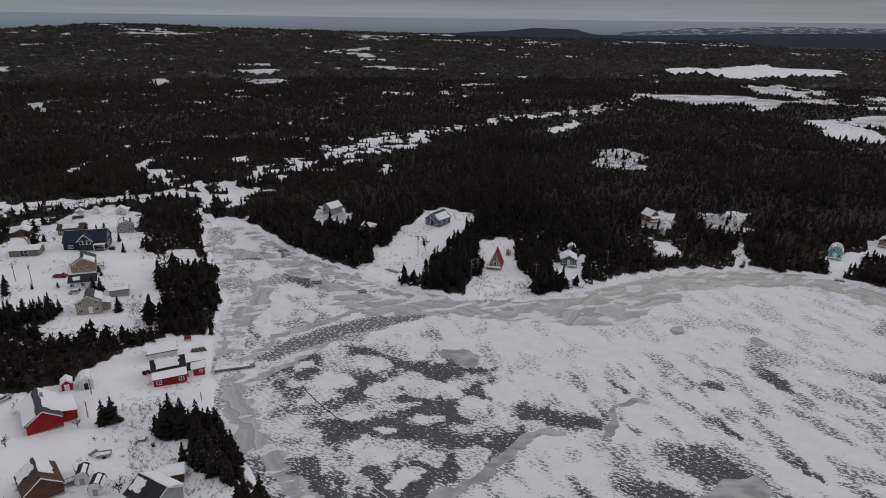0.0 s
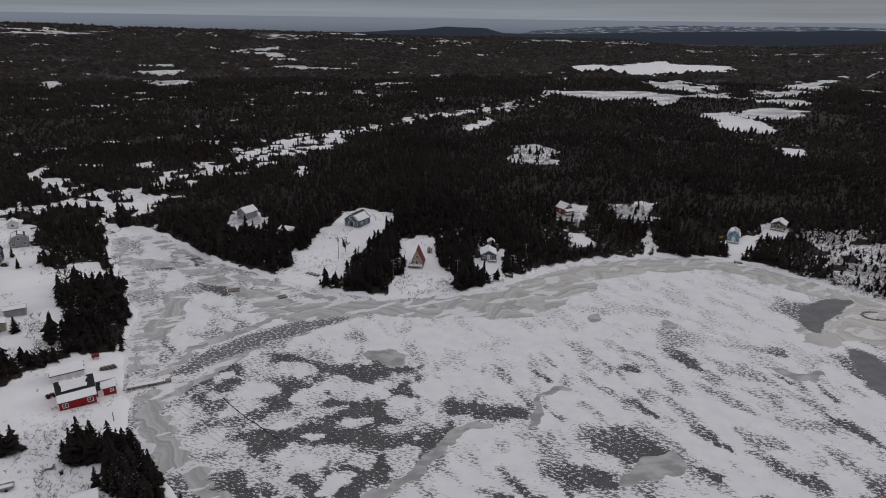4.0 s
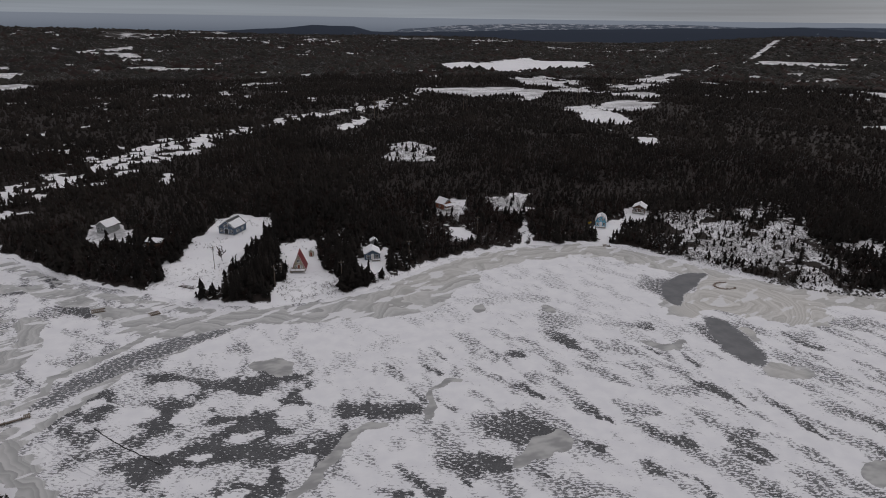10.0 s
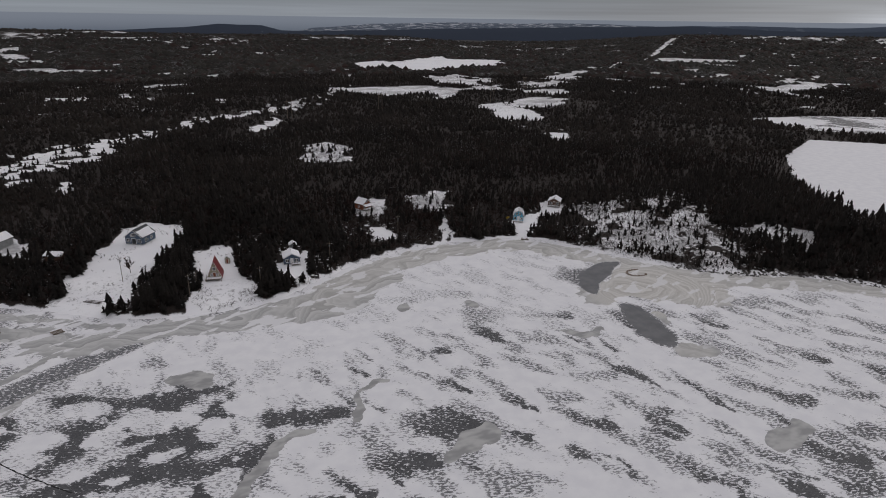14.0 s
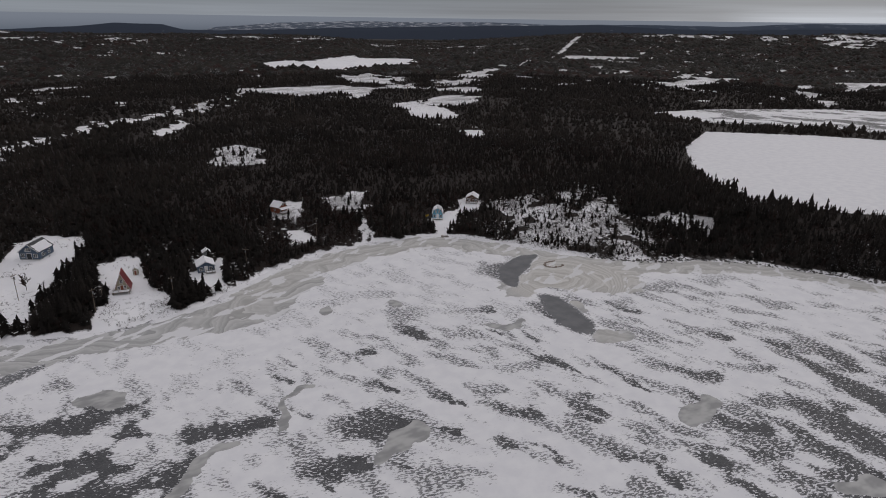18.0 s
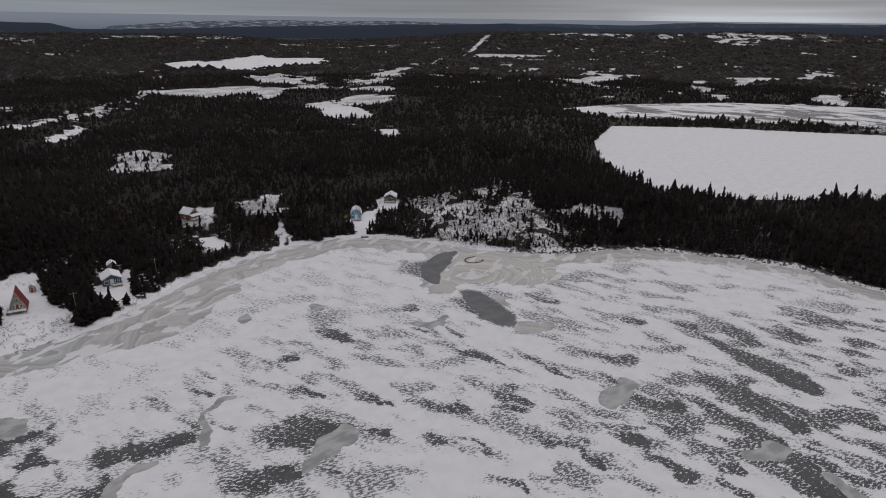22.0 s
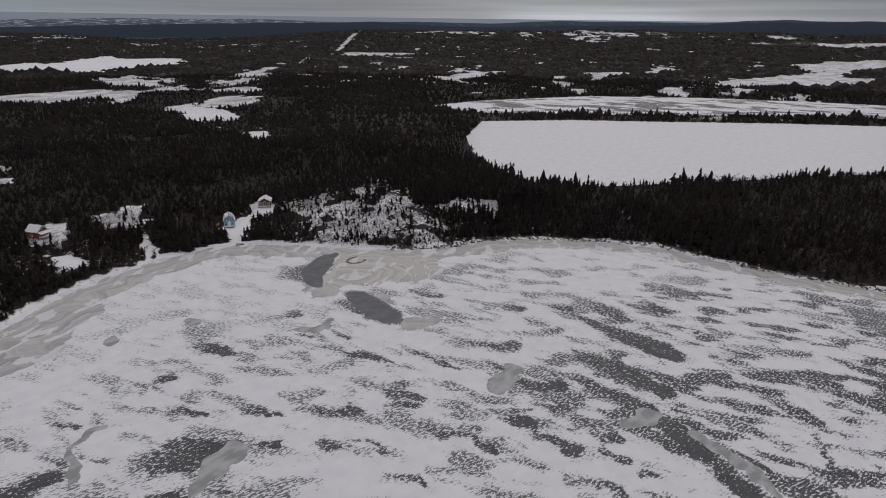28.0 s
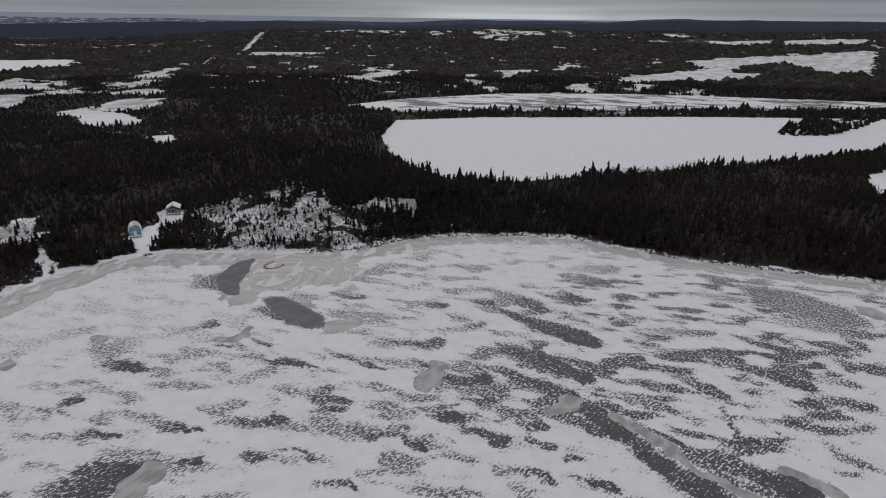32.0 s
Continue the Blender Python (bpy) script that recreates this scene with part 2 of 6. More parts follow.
def open_land(x, y):
    """0 under the trees, 1 on open snow."""
    r = np.hypot(x, y)
    wob = np.clip(r / 250, 0.6, 3.0)
    wx = x + ((fractal(x, y, 14, 11) - 0.5) * 9 + (value(x, y, 3.3, 13) - 0.5) * 4) * wob
    wy = y + ((fractal(x, y, 14, 12) - 0.5) * 9 + (value(x, y, 3.3, 14) - 0.5) * 4) * wob
    f = np.zeros(x.shape)
    for name, p in OPEN.items():
        lo, hi = p.min(0) - 40, p.max(0) + 40
        k = (wx > lo[0]) & (wx < hi[0]) & (wy > lo[1]) & (wy < hi[1])
        if k.any():
            bend = 0.12 if name[:3] == "cut" else 1.0
            px, py = x[k] + bend * (wx - x)[k], y[k] + bend * (wy - y)[k]
            f[k] = np.maximum(f[k], smooth(1.2, -1.2, (outside(p, px, py) - SPREAD.get(name, 5 if name[:3] == "bog" else 0)) / wob[k]))
            if name[:3] in ("bar", "roa", "bro"):  # bare rock and bushes break the snow
                f[k] = f[k] * (0.92 - 0.84 * smooth(0.44, 0.55, fractal(x[k], y[k], 22, 16)) if name[:3] == "bar" else 1 - 0.95 * smooth(0.47, 0.56, fractal(x[k], y[k], 9, 16)))
            if name[:3] == "bog":  # islands of scrub
                f[k] = f[k] * (1 - 0.9 * smooth(0.54, 0.60, fractal(x[k] * 0.6, y[k], 45, 15)))
    for line, wide in ((ROAD, 3.2), (WEST_ROAD, 3.6)):
        d = beside(line, wx, wy)
        f = np.maximum(f, smooth(wide + 2, wide - 1, d))
        f = np.maximum(f, smooth(32 if wide < 3.5 else 14, 10, d) * smooth(0.57, 0.64, fractal(x, y, 8, 21)))
    for p in (POND, LONG_POND):
        f = np.maximum(f, smooth(2, -1, outside(p, x, y)))
    f = np.maximum(f, smooth(3.5, 1.0, shore(x, y)))
    # stony barrens on the ridge tops, small gaps in the woods
    f = np.maximum(f, 0.8 * barren(x, y) * smooth(0.40, 0.55, fractal(x, y, 26, 34)))
    f = np.maximum(f, 0.9 * smooth(0.75, 0.79, fractal(x, y, 60, 33)) * smooth(600, 800, r))
    f = np.maximum(f, 0.85 * smooth(0.66, 0.71, fractal(x, y, 21, 36)) * smooth(0.46, 0.58, fractal(x, y, 210, 37)) * smooth(520, 700, r) * smooth(2600, 2300, r))
    f = np.maximum(f, 0.9 * smooth(0.74, 0.79, fractal(x, y, 17, 35)) * smooth(275, 330, r) * smooth(900, 600, r) * smooth(60, -60, x))
    return f


# ---- materials ----
def material(name):
    m = bpy.data.materials.new(name)
    return m, Net(m)


def plain(name, colour, rough=0.8, vary=0.25, size=3.0, metal=0.0):
    """A painted or worn surface: the colour with grain and stains."""
    m, n = material(name)
    a, b = n.noise(n.coords(), size, 4), n.noise(n.coords(), size * 0.13, 2)
    f = n.math("MULTIPLY_ADD", n.math("ADD", a, b), 0.5, 0.0)
    dark = tuple(c * (1 - vary) for c in colour)
    light = tuple(min(1, c * (1 + vary)) for c in colour)
    n.surface(n.mix(n.step(f, 0.3, 0.7), dark, light), rough, a, 0.15, 0.02, metal)
    return m


def boards(name, colour, pitch=0.2, upright=False):
    """Painted clapboard: shadow joints every pitch metres."""
    m, n = material(name)
    at = n.add("ShaderNodeTexCoord").outputs["Object"]
    xyz = n.add("ShaderNodeSeparateXYZ", None, Vector=at)
    along = n.math("ADD", xyz.outputs[0], xyz.outputs[1]) if upright else xyz.outputs[2]
    lap = n.math("FRACT", n.math("DIVIDE", along, pitch))
    worn = n.noise(n.coords(), 0.8, 4)
    c = n.mix(n.step(worn, 0.25, 0.75), tuple(v * 0.8 for v in colour), tuple(min(1, v * 1.12) for v in colour))
    n.surface(c, 0.75, lap, 0.6, 0.03)
    return m


def ground_material():
    m, n = material("snowy_ground")
    opened, wood, thick = n.named("glade"), n.named("scrub"), n.named("thick")
    a, b, c = n.noise(n.coords(), 0.55, 4, 0.62), n.noise(n.coords(), 0.06, 3), n.noise(n.coords(), 2.6, 3)
    d = n.noise(n.coords(), 0.012, 3)
    snow = n.mix(n.step(b, 0.3, 0.7), (0.79, 0.79, 0.81), (0.87, 0.87, 0.88))
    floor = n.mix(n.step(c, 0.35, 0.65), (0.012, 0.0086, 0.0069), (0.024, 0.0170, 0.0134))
    # snow that lies between the trees, and twigs and tussocks that poke through the open snow
    cover = n.math("ADD", n.math("MULTIPLY", a, 0.75), n.math("MULTIPLY", b, 0.45))
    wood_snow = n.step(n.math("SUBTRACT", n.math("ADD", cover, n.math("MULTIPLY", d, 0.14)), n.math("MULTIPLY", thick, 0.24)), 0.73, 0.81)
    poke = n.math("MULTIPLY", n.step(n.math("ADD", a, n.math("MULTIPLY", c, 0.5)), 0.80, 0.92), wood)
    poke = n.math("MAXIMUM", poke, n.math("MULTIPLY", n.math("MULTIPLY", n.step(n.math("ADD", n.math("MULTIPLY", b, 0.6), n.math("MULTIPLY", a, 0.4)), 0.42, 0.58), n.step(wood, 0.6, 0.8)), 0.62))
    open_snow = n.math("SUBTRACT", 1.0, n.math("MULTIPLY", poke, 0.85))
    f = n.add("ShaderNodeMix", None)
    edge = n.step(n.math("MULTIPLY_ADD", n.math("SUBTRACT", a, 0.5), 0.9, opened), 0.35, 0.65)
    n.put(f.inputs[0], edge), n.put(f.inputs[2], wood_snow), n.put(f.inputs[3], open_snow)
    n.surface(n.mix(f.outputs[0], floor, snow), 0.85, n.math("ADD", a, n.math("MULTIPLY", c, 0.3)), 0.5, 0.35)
    return m


def ice_material(name="lake_ice", k=1.0, pale=0.0):
    """Lake ice: wind-packed snow, swept bare in rippled streaks, refrozen slush along the shore."""
    m, n = material(name)
    wind, across = radians(-75.0), radians(-18.0)
    swept, calm, slush, amber, clear, shore = n.named("swept"), n.named("calm"), n.named("slush"), n.named("amber"), n.named("clear"), n.named("shore")
    # ripples lie across the wind, in rows of short scales
    bend = n.math("MULTIPLY", n.math("SUBTRACT", n.noise(n.coords(), 0.16, 2.0), 0.5), 2.2)
    place = n.add("ShaderNodeMapping", {"vector_type": "TEXTURE"}, Vector=n.add("ShaderNodeNewGeometry").outputs["Position"], Rotation=(0, 0, across), Scale=(1.05 * k, 0.50 * k, 1)).outputs[0]
    place = n.add("ShaderNodeVectorMath", {"operation": "ADD"}, i0=place, i1=n.add("ShaderNodeCombineXYZ", None, i0=0.0, i1=bend, i2=0.0)).outputs[0]
    ripple = n.noise(place, 1.0, 1.5, 0.45)
    fine = n.noise(n.coords((0.50 * k, 0.24 * k, 1), across), 1.0, 1.0, 0.5)
    soft = n.noise(n.coords(), 0.25, 4)
    wide = n.noise(n.coords((12 * k, 6.2 * k, 1), wind), 1.0, 2.0, 0.55)
    patch = n.noise(n.coords((46 * k, 20 * k, 1), wind), 1.0, 1.0)
    relief = n.math("ADD", n.math("MULTIPLY", n.math("SUBTRACT", ripple, 0.5), 2.4), n.math("MULTIPLY", n.math("SUBTRACT", fine, 0.5), 1.3))
    # stray streaks between the large ones
    stray = n.math("MULTIPLY", n.step(n.math("ADD", wide, n.math("MULTIPLY", n.math("SUBTRACT", patch, 0.5), 0.5)), 0.42, 0.64), calm)
    much = n.math("MAXIMUM", swept, stray)
    gate = n.step(much, 0.03, 0.16)
    cover = n.math("ADD", much, relief)
    dark = n.math("MULTIPLY", n.step(cover, 0.43, 0.58), gate)
    dark = n.math("MULTIPLY", dark, n.math("MULTIPLY_ADD", n.step(much, 0.15, 0.75), 0.48, 0.52))
    sheet = n.step(n.math("MULTIPLY_ADD", relief, 0.42, clear), 0.42, 0.56)
    snow = n.mix(n.step(soft, 0.3, 0.7), (0.725, 0.725, 0.745), (0.79, 0.79, 0.80))
    thin = n.mix(n.math("MULTIPLY", n.step(much, 0.05, 0.6), 0.30), snow, (0.60, 0.60, 0.63))
    lit = 0.22 * pale
    bottom = n.mix(n.step(n.math("ADD", n.math("MULTIPLY", fine, 0.6), n.math("MULTIPLY", soft, 0.4)), 0.3, 0.7), (0.050 + lit, 0.051 + lit, 0.054 + lit), (0.112 + lit, 0.114 + lit, 0.119 + lit))
    ice = n.mix(sheet, bottom, n.mix(n.step(soft, 0.3, 0.7), (0.118, 0.121, 0.128), (0.160, 0.163, 0.170)))
    dark = n.math("MAXIMUM", dark, sheet)
    # slush froze in layers that follow the shore, each with a sharp edge; islands of white ice between
    curl = n.noise(n.coords((1, 1, 1)), 0.032, 4.0, 0.5)
    layers = n.math("ADD", n.math("MULTIPLY", curl, 8.0), n.math("MULTIPLY", shore, 0.16))
    lay = n.math("FRACT", layers)
    lay2 = n.math("FRACT", n.math("ADD", n.math("MULTIPLY", layers, 2.7), n.math("MULTIPLY", soft, 0.6)))
    tone = n.math("ADD", n.math("MULTIPLY", n.step(lay, 0.0, 0.9), 0.62), n.math("MULTIPLY", n.step(lay2, 0.1, 0.95), 0.38))
    wet = n.mix(tone, (0.33, 0.333, 0.328), (0.52, 0.52, 0.512))
    warm = n.mix(tone, (0.45, 0.435, 0.40), (0.625, 0.610, 0.58))
    wet = n.mix(n.math("MULTIPLY", amber, 0.85), wet, warm)
    isle = n.noise(n.coords((11, 4.6, 1), radians(22.0)), 1.0, 3.0, 0.5)
    isle = n.math("ADD", isle, n.math("MULTIPLY", n.math("SUBTRACT", fine, 0.5), 0.05))
    wet = n.mix(n.math("MULTIPLY", n.step(isle, 0.565, 0.585), n.math("SUBTRACT", 1.0, n.math("MULTIPLY", amber, 0.25))), wet, (0.70, 0.70, 0.71))
    wet = n.mix(n.math("MULTIPLY", n.step(shore, -22.0, -34.0), n.math("SUBTRACT", 1.0, amber)), wet, n.mix(n.step(n.noise(n.coords((5, 3, 1)), 1.0, 2.0), 0.35, 0.65), (0.29, 0.292, 0.29), (0.46, 0.46, 0.45)))
    f_wet = n.step(n.math("ADD", slush, n.math("MULTIPLY", n.math("SUBTRACT", n.noise(n.coords((7, 3.5, 1), radians(20.0)), 1.0, 4.0, 0.55), 0.5), 1.3)), 0.44, 0.52)
    top = n.mix(dark, thin, ice)
    keep = n.math("SUBTRACT", 1.0, n.step(clear, 0.42, 0.55))
    top = n.mix(n.math("MULTIPLY", f_wet, keep), top, wet)
    shine = n.math("SUBTRACT", 0.85, n.math("MULTIPLY", dark, 0.12))
    n.surface(top, shine, n.math("ADD", ripple, soft), 0.3, 0.12)
    return m


def tree_material(name, dark, light, snow=0.5, much=0.0):
    """Needles or twigs, with dabs of snow lying on what faces up."""
    m, n = material(name)
    tint = n.named("tint")
    a = n.noise(n.coords(), 2.2, 3)
    c = n.mix(n.math("ADD", n.math("MULTIPLY", tint, 0.7), n.math("MULTIPLY", a, 0.3)), dark, light)
    facing = n.add("ShaderNodeSeparateXYZ", None, Vector=n.add("ShaderNodeNewGeometry").outputs["Normal"]).outputs[2]
    patch = n.noise(n.coords(), 0.035, 3)
    dab = n.noise(n.coords(), 2.0, 2)
    lies = n.math("MULTIPLY", n.step(facing, 0.25, 0.7), n.step(n.math("ADD", dab, n.math("MULTIPLY", patch, 0.6)), 0.95 - much, 1.08 - much))
    n.surface(n.mix(n.math("MULTIPLY", lies, snow), c, (0.75, 0.75, 0.78)), 0.95, None, spec=0.1)
    return m


GROUND, ICE, POND_ICE = ground_material(), ice_material(), ice_material("pond_ice", 2.2, 0.2)
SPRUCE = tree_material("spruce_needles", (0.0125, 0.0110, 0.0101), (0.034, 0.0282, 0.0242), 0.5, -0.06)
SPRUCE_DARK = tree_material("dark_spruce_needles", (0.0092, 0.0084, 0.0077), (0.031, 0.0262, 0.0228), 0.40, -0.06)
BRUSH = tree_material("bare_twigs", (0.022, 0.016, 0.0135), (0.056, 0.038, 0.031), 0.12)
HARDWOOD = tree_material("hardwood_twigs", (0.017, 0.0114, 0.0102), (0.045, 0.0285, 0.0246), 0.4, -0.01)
# far ridge spruces: paler needles and more snow dabs stand in for haze
SPRUCE_HAZED = tree_material("far_spruce_hazed", (0.0170, 0.0162, 0.0146), (0.038, 0.0345, 0.029), 0.36, 0.02)
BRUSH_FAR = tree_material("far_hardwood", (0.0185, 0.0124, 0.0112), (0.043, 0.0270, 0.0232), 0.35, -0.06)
BARK = plain("bark", (0.07, 0.055, 0.045), 0.9, 0.35, 6)
TRODDEN = plain("trodden_snow", (0.60, 0.60, 0.62), 0.8, 0.1, 1.5)
SNOW = plain("packed_snow", (0.84, 0.84, 0.86), 0.8, 0.04, 1.5)
SHINGLE = plain("grey_shingles", (0.075, 0.078, 0.082), 0.9, 0.3, 5)
SHINGLE_BLACK = plain("black_shingles", (0.03, 0.031, 0.035), 0.9, 0.3, 5)
SHINGLE_BROWN = plain("brown_shingles", (0.085, 0.058, 0.046), 0.9, 0.3, 5)
NAVY_ROOF = plain("navy_shingles", (0.020, 0.026, 0.045), 0.85, 0.25, 5)
RED_METAL = plain("red_metal_roof", (0.16, 0.011, 0.014), 0.5, 0.15, 2)
RED = boards("red_clapboard", (0.30, 0.012, 0.016))
NAVY = boards("navy_clapboard", (0.022, 0.032, 0.058))
BLUEGREY = boards("slate_blue_clapboard", (0.075, 0.11, 0.16))
SKY_BLUE = boards("light_blue_clapboard", (0.13, 0.38, 0.52))
BEIGE = boards("beige_clapboard", (0.36, 0.33, 0.27))
TAN = boards("tan_clapboard", (0.30, 0.24, 0.15))
WHITE_SIDING = boards("white_clapboard", (0.72, 0.72, 0.72))
GREY_SIDING = boards("grey_clapboard", (0.30, 0.31, 0.31))
BROWN_SIDING = boards("brown_boards", (0.10, 0.055, 0.036), 0.18, True)
OCHRE = boards("ochre_boards", (0.33, 0.30, 0.22), 0.18, True)
CEDAR = boards("cedar_boards", (0.22, 0.07, 0.035), 0.18)
GREEN_SIDING = boards("sage_clapboard", (0.19, 0.20, 0.15))
TRIM = plain("white_trim", (0.78, 0.78, 0.77), 0.6, 0.05)
DECK = plain("weathered_deck", (0.22, 0.19, 0.16), 0.9, 0.3, 5)
CONCRETE = plain("concrete", (0.33, 0.33, 0.32), 0.9, 0.2, 2)
POLE_WOOD = plain("pole_wood", (0.16, 0.13, 0.10), 0.9, 0.3, 5)
STEEL = plain("dull_steel", (0.25, 0.26, 0.27), 0.5, 0.2, 3, 0.7)
RUBBER = plain("black_rubber", (0.02, 0.02, 0.02), 0.8, 0.2)


def glass_material():
    m, n = material("window_glass")
    n.surface((0.02, 0.024, 0.03), 0.08, None, spec=0.6)
    return m


GLASS = glass_material()


# ---- building blocks ----
class Shape:
    """Gathers faces into one mesh."""

    def __init__(self):
        self.v, self.f = [], []

    def faces(self, points, faces):
        k = len(self.v)
        self.v += [tuple(p) for p in points]
        self.f += [tuple(k + i for i in f) for f in faces]
        return self

    def box(self, x0, x1, y0, y1, z0, z1):
        p = [(x, y, z) for z in (z0, z1) for y in (y0, y1) for x in (x0, x1)]
        return self.faces(p, [(0, 2, 3, 1), (4, 5, 7, 6), (0, 1, 5, 4), (2, 6, 7, 3), (0, 4, 6, 2), (1, 3, 7, 5)])

    def prism(self, outline, y0, y1):
        """An outline in x, z (anticlockwise seen from -y) drawn out from y0 to y1."""
        k = len(outline)
        p = [(x, y0, z) for x, z in outline] + [(x, y1, z) for x, z in outline]
        sides = [(i, i + k, (i + 1) % k + k, (i + 1) % k) for i in range(k)]
        return self.faces(p, [tuple(range(k)), tuple(range(2 * k - 1, k - 1, -1)), *sides])

    def slab(self, corners, thick):
        """A flat plate: the upper corners, going round, and its thickness downwards along the normal."""
        c = [Vector(q) for q in corners]
        down = (c[1] - c[0]).cross(c[2] - c[0]).normalized() * -thick
        k = len(c)
        p = c + [q + down for q in c]
        sides = [(i, i + k, (i + 1) % k + k, (i + 1) % k) for i in range(k)]
        return self.faces(p, [tuple(range(k)), tuple(range(2 * k - 1, k - 1, -1)), *sides])

    def rod(self, a, b, ra, rb=None, n=6):
        a, b, rb = Vector(a), Vector(b), ra if rb is None else rb
        turn = (b - a).to_track_quat("Z", "Y").to_matrix()
        ring = [turn @ Vector((math.cos(q * math.tau / n), math.sin(q * math.tau / n), 0)) for q in range(n)]
        p = [a + q * ra for q in ring] + [b + q * rb for q in ring]
        return self.faces(p, [(i, (i + 1) % n, (i + 1) % n + n, i + n) for i in range(n)] + [tuple(range(n - 1, -1, -1)), tuple(range(n, 2 * n))])

    def mesh(self, name, mat):
        me = bpy.data.meshes.new(name)
        me.from_pydata(self.v, [], self.f)
        me.materials.append(mat)
        return me


def part(name, shape, mat, parent, label=""):
    ob = new(name, shape.mesh(name, mat))
    ob.parent = parent
    return tagged(ob, label) if label else ob


def level(x, y):
    return float(height(np.array([float(x)]), np.array([float(y)]))[0])


def thing(name, label, category, x, y, turn=0.0, z=None, group="", sink=0.05):
    base = new(name)
    base.empty_display_size = 0.5
    base.matrix_basis = pose(x, y, (level(x, y) if z is None else z) - sink, 0, 0, turn)
    return tagged(base, label, category, group)


def sheet_mesh(name, verts, faces, mat, attributes=None, per_face=3):
    """A large mesh straight from arrays."""
    me = bpy.data.meshes.new(name)
    me.vertices.add(len(verts))
    me.vertices.foreach_set("co", np.ascontiguousarray(verts, np.float32).ravel())
    me.loops.add(faces.size)
    me.loops.foreach_set("vertex_index", np.ascontiguousarray(faces, np.int32).ravel())
    me.polygons.add(len(faces))
    me.polygons.foreach_set("loop_start", np.arange(0, faces.size, per_face, dtype=np.int32))
    me.update(calc_edges=True)
    for key, v in (attributes or {}).items():
        me.attributes.new(key, "FLOAT", "POINT").data.foreach_set("value", np.ascontiguousarray(v, np.float32))
    me.materials.append(mat)
    return me


def fan(bearings, radii):
    """A round sheet: a ring of points for every radius; its x, y and its four-sided faces."""
    a, r = np.meshgrid(np.radians(bearings), radii)
    x, y = (r * np.sin(a)).ravel(), (r * np.cos(a)).ravel()
    k, rows = len(bearings), len(radii)
    i, j = np.meshgrid(np.arange(k), np.arange(rows - 1))
    i2 = (i + 1) % k
    return x, y, np.stack([j * k + i, (j + 1) * k + i, (j + 1) * k + i2, j * k + i2], -1).reshape(-1, 4)[:, ::-1]


# ---- ground, from the lake to the horizon ----
bearings = np.concatenate([np.arange(-42, 102, 0.2), np.arange(102, 318, 3.0)])
radii = np.concatenate([[0.05, 25, 50], 75 * 1.0165 ** np.arange(74), 251.8 * 1.008 ** np.arange(145), 799.5 * 1.0165 ** np.arange(112)])
gx, gy, gf = fan(bearings, radii)
gz = height(gx, gy)
gopen = open_land(gx, gy)
gscrub = smooth(0.52, 0.72, fractal(gx, gy, 22, 41)) * 0.6 + 0.75 * smooth(450, 650, np.hypot(gx, gy)) * smooth(0, 12, outside(POND, gx, gy)) * smooth(0, 20, outside(OPEN["far_lake"], gx, gy)) + 1.0 * smooth(8, -8, outside(REGROWTH, gx, gy))
for q in ("slope", "slope_east", "mid_glade", "brown_cabin_lot", "grey_cabin_lot"):
    gscrub = np.maximum(gscrub, 0.8 * smooth(4, -2, outside(OPEN[q], gx, gy)))
gopen = np.maximum(gopen, smooth(6, -6, outside(REGROWTH, gx, gy)) * smooth(0.34, 0.50, fractal(gx, gy, 7, 42)))
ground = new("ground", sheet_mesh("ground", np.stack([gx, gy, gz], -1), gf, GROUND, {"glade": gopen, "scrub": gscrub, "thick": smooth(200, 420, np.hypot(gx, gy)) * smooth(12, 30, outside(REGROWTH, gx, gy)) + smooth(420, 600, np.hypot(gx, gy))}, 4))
tagged(ground, "snow-covered ground with dark forest floor between clearings", "ground", kind="structure")
for me in (ground.data,):
    me.polygons.foreach_set("use_smooth", np.ones(len(me.polygons), bool))

# ---- ice on the lake and on the two long ponds ----
CLEAR_ICE = [(np.array(p, float), much, fade) for p, much, fade in (  # outline, how clear, how softly it ends
    ([(154, 175), (161, 172), (151, 165), (140, 158), (133, 151), (131, 156), (132, 162), (139, 169), (147, 173)], 1.0, 2.2),
    ([(135, 141), (138, 137), (137, 128), (134, 117), (130, 114), (128, 116), (126, 123), (128, 131)], 1.0, 4.5),
    ([(229, 13), (232, -6), (226, -23), (214, -28), (208, -19), (211, -7), (217, 5)], 0.56, 7.0),
    ([(-48, 145), (-38, 152), (-25, 162), (-4, 175), (-4, 179), (-20, 177), (-34, 169), (-45, 158), (-51, 149)], 0.60, 2.0))]
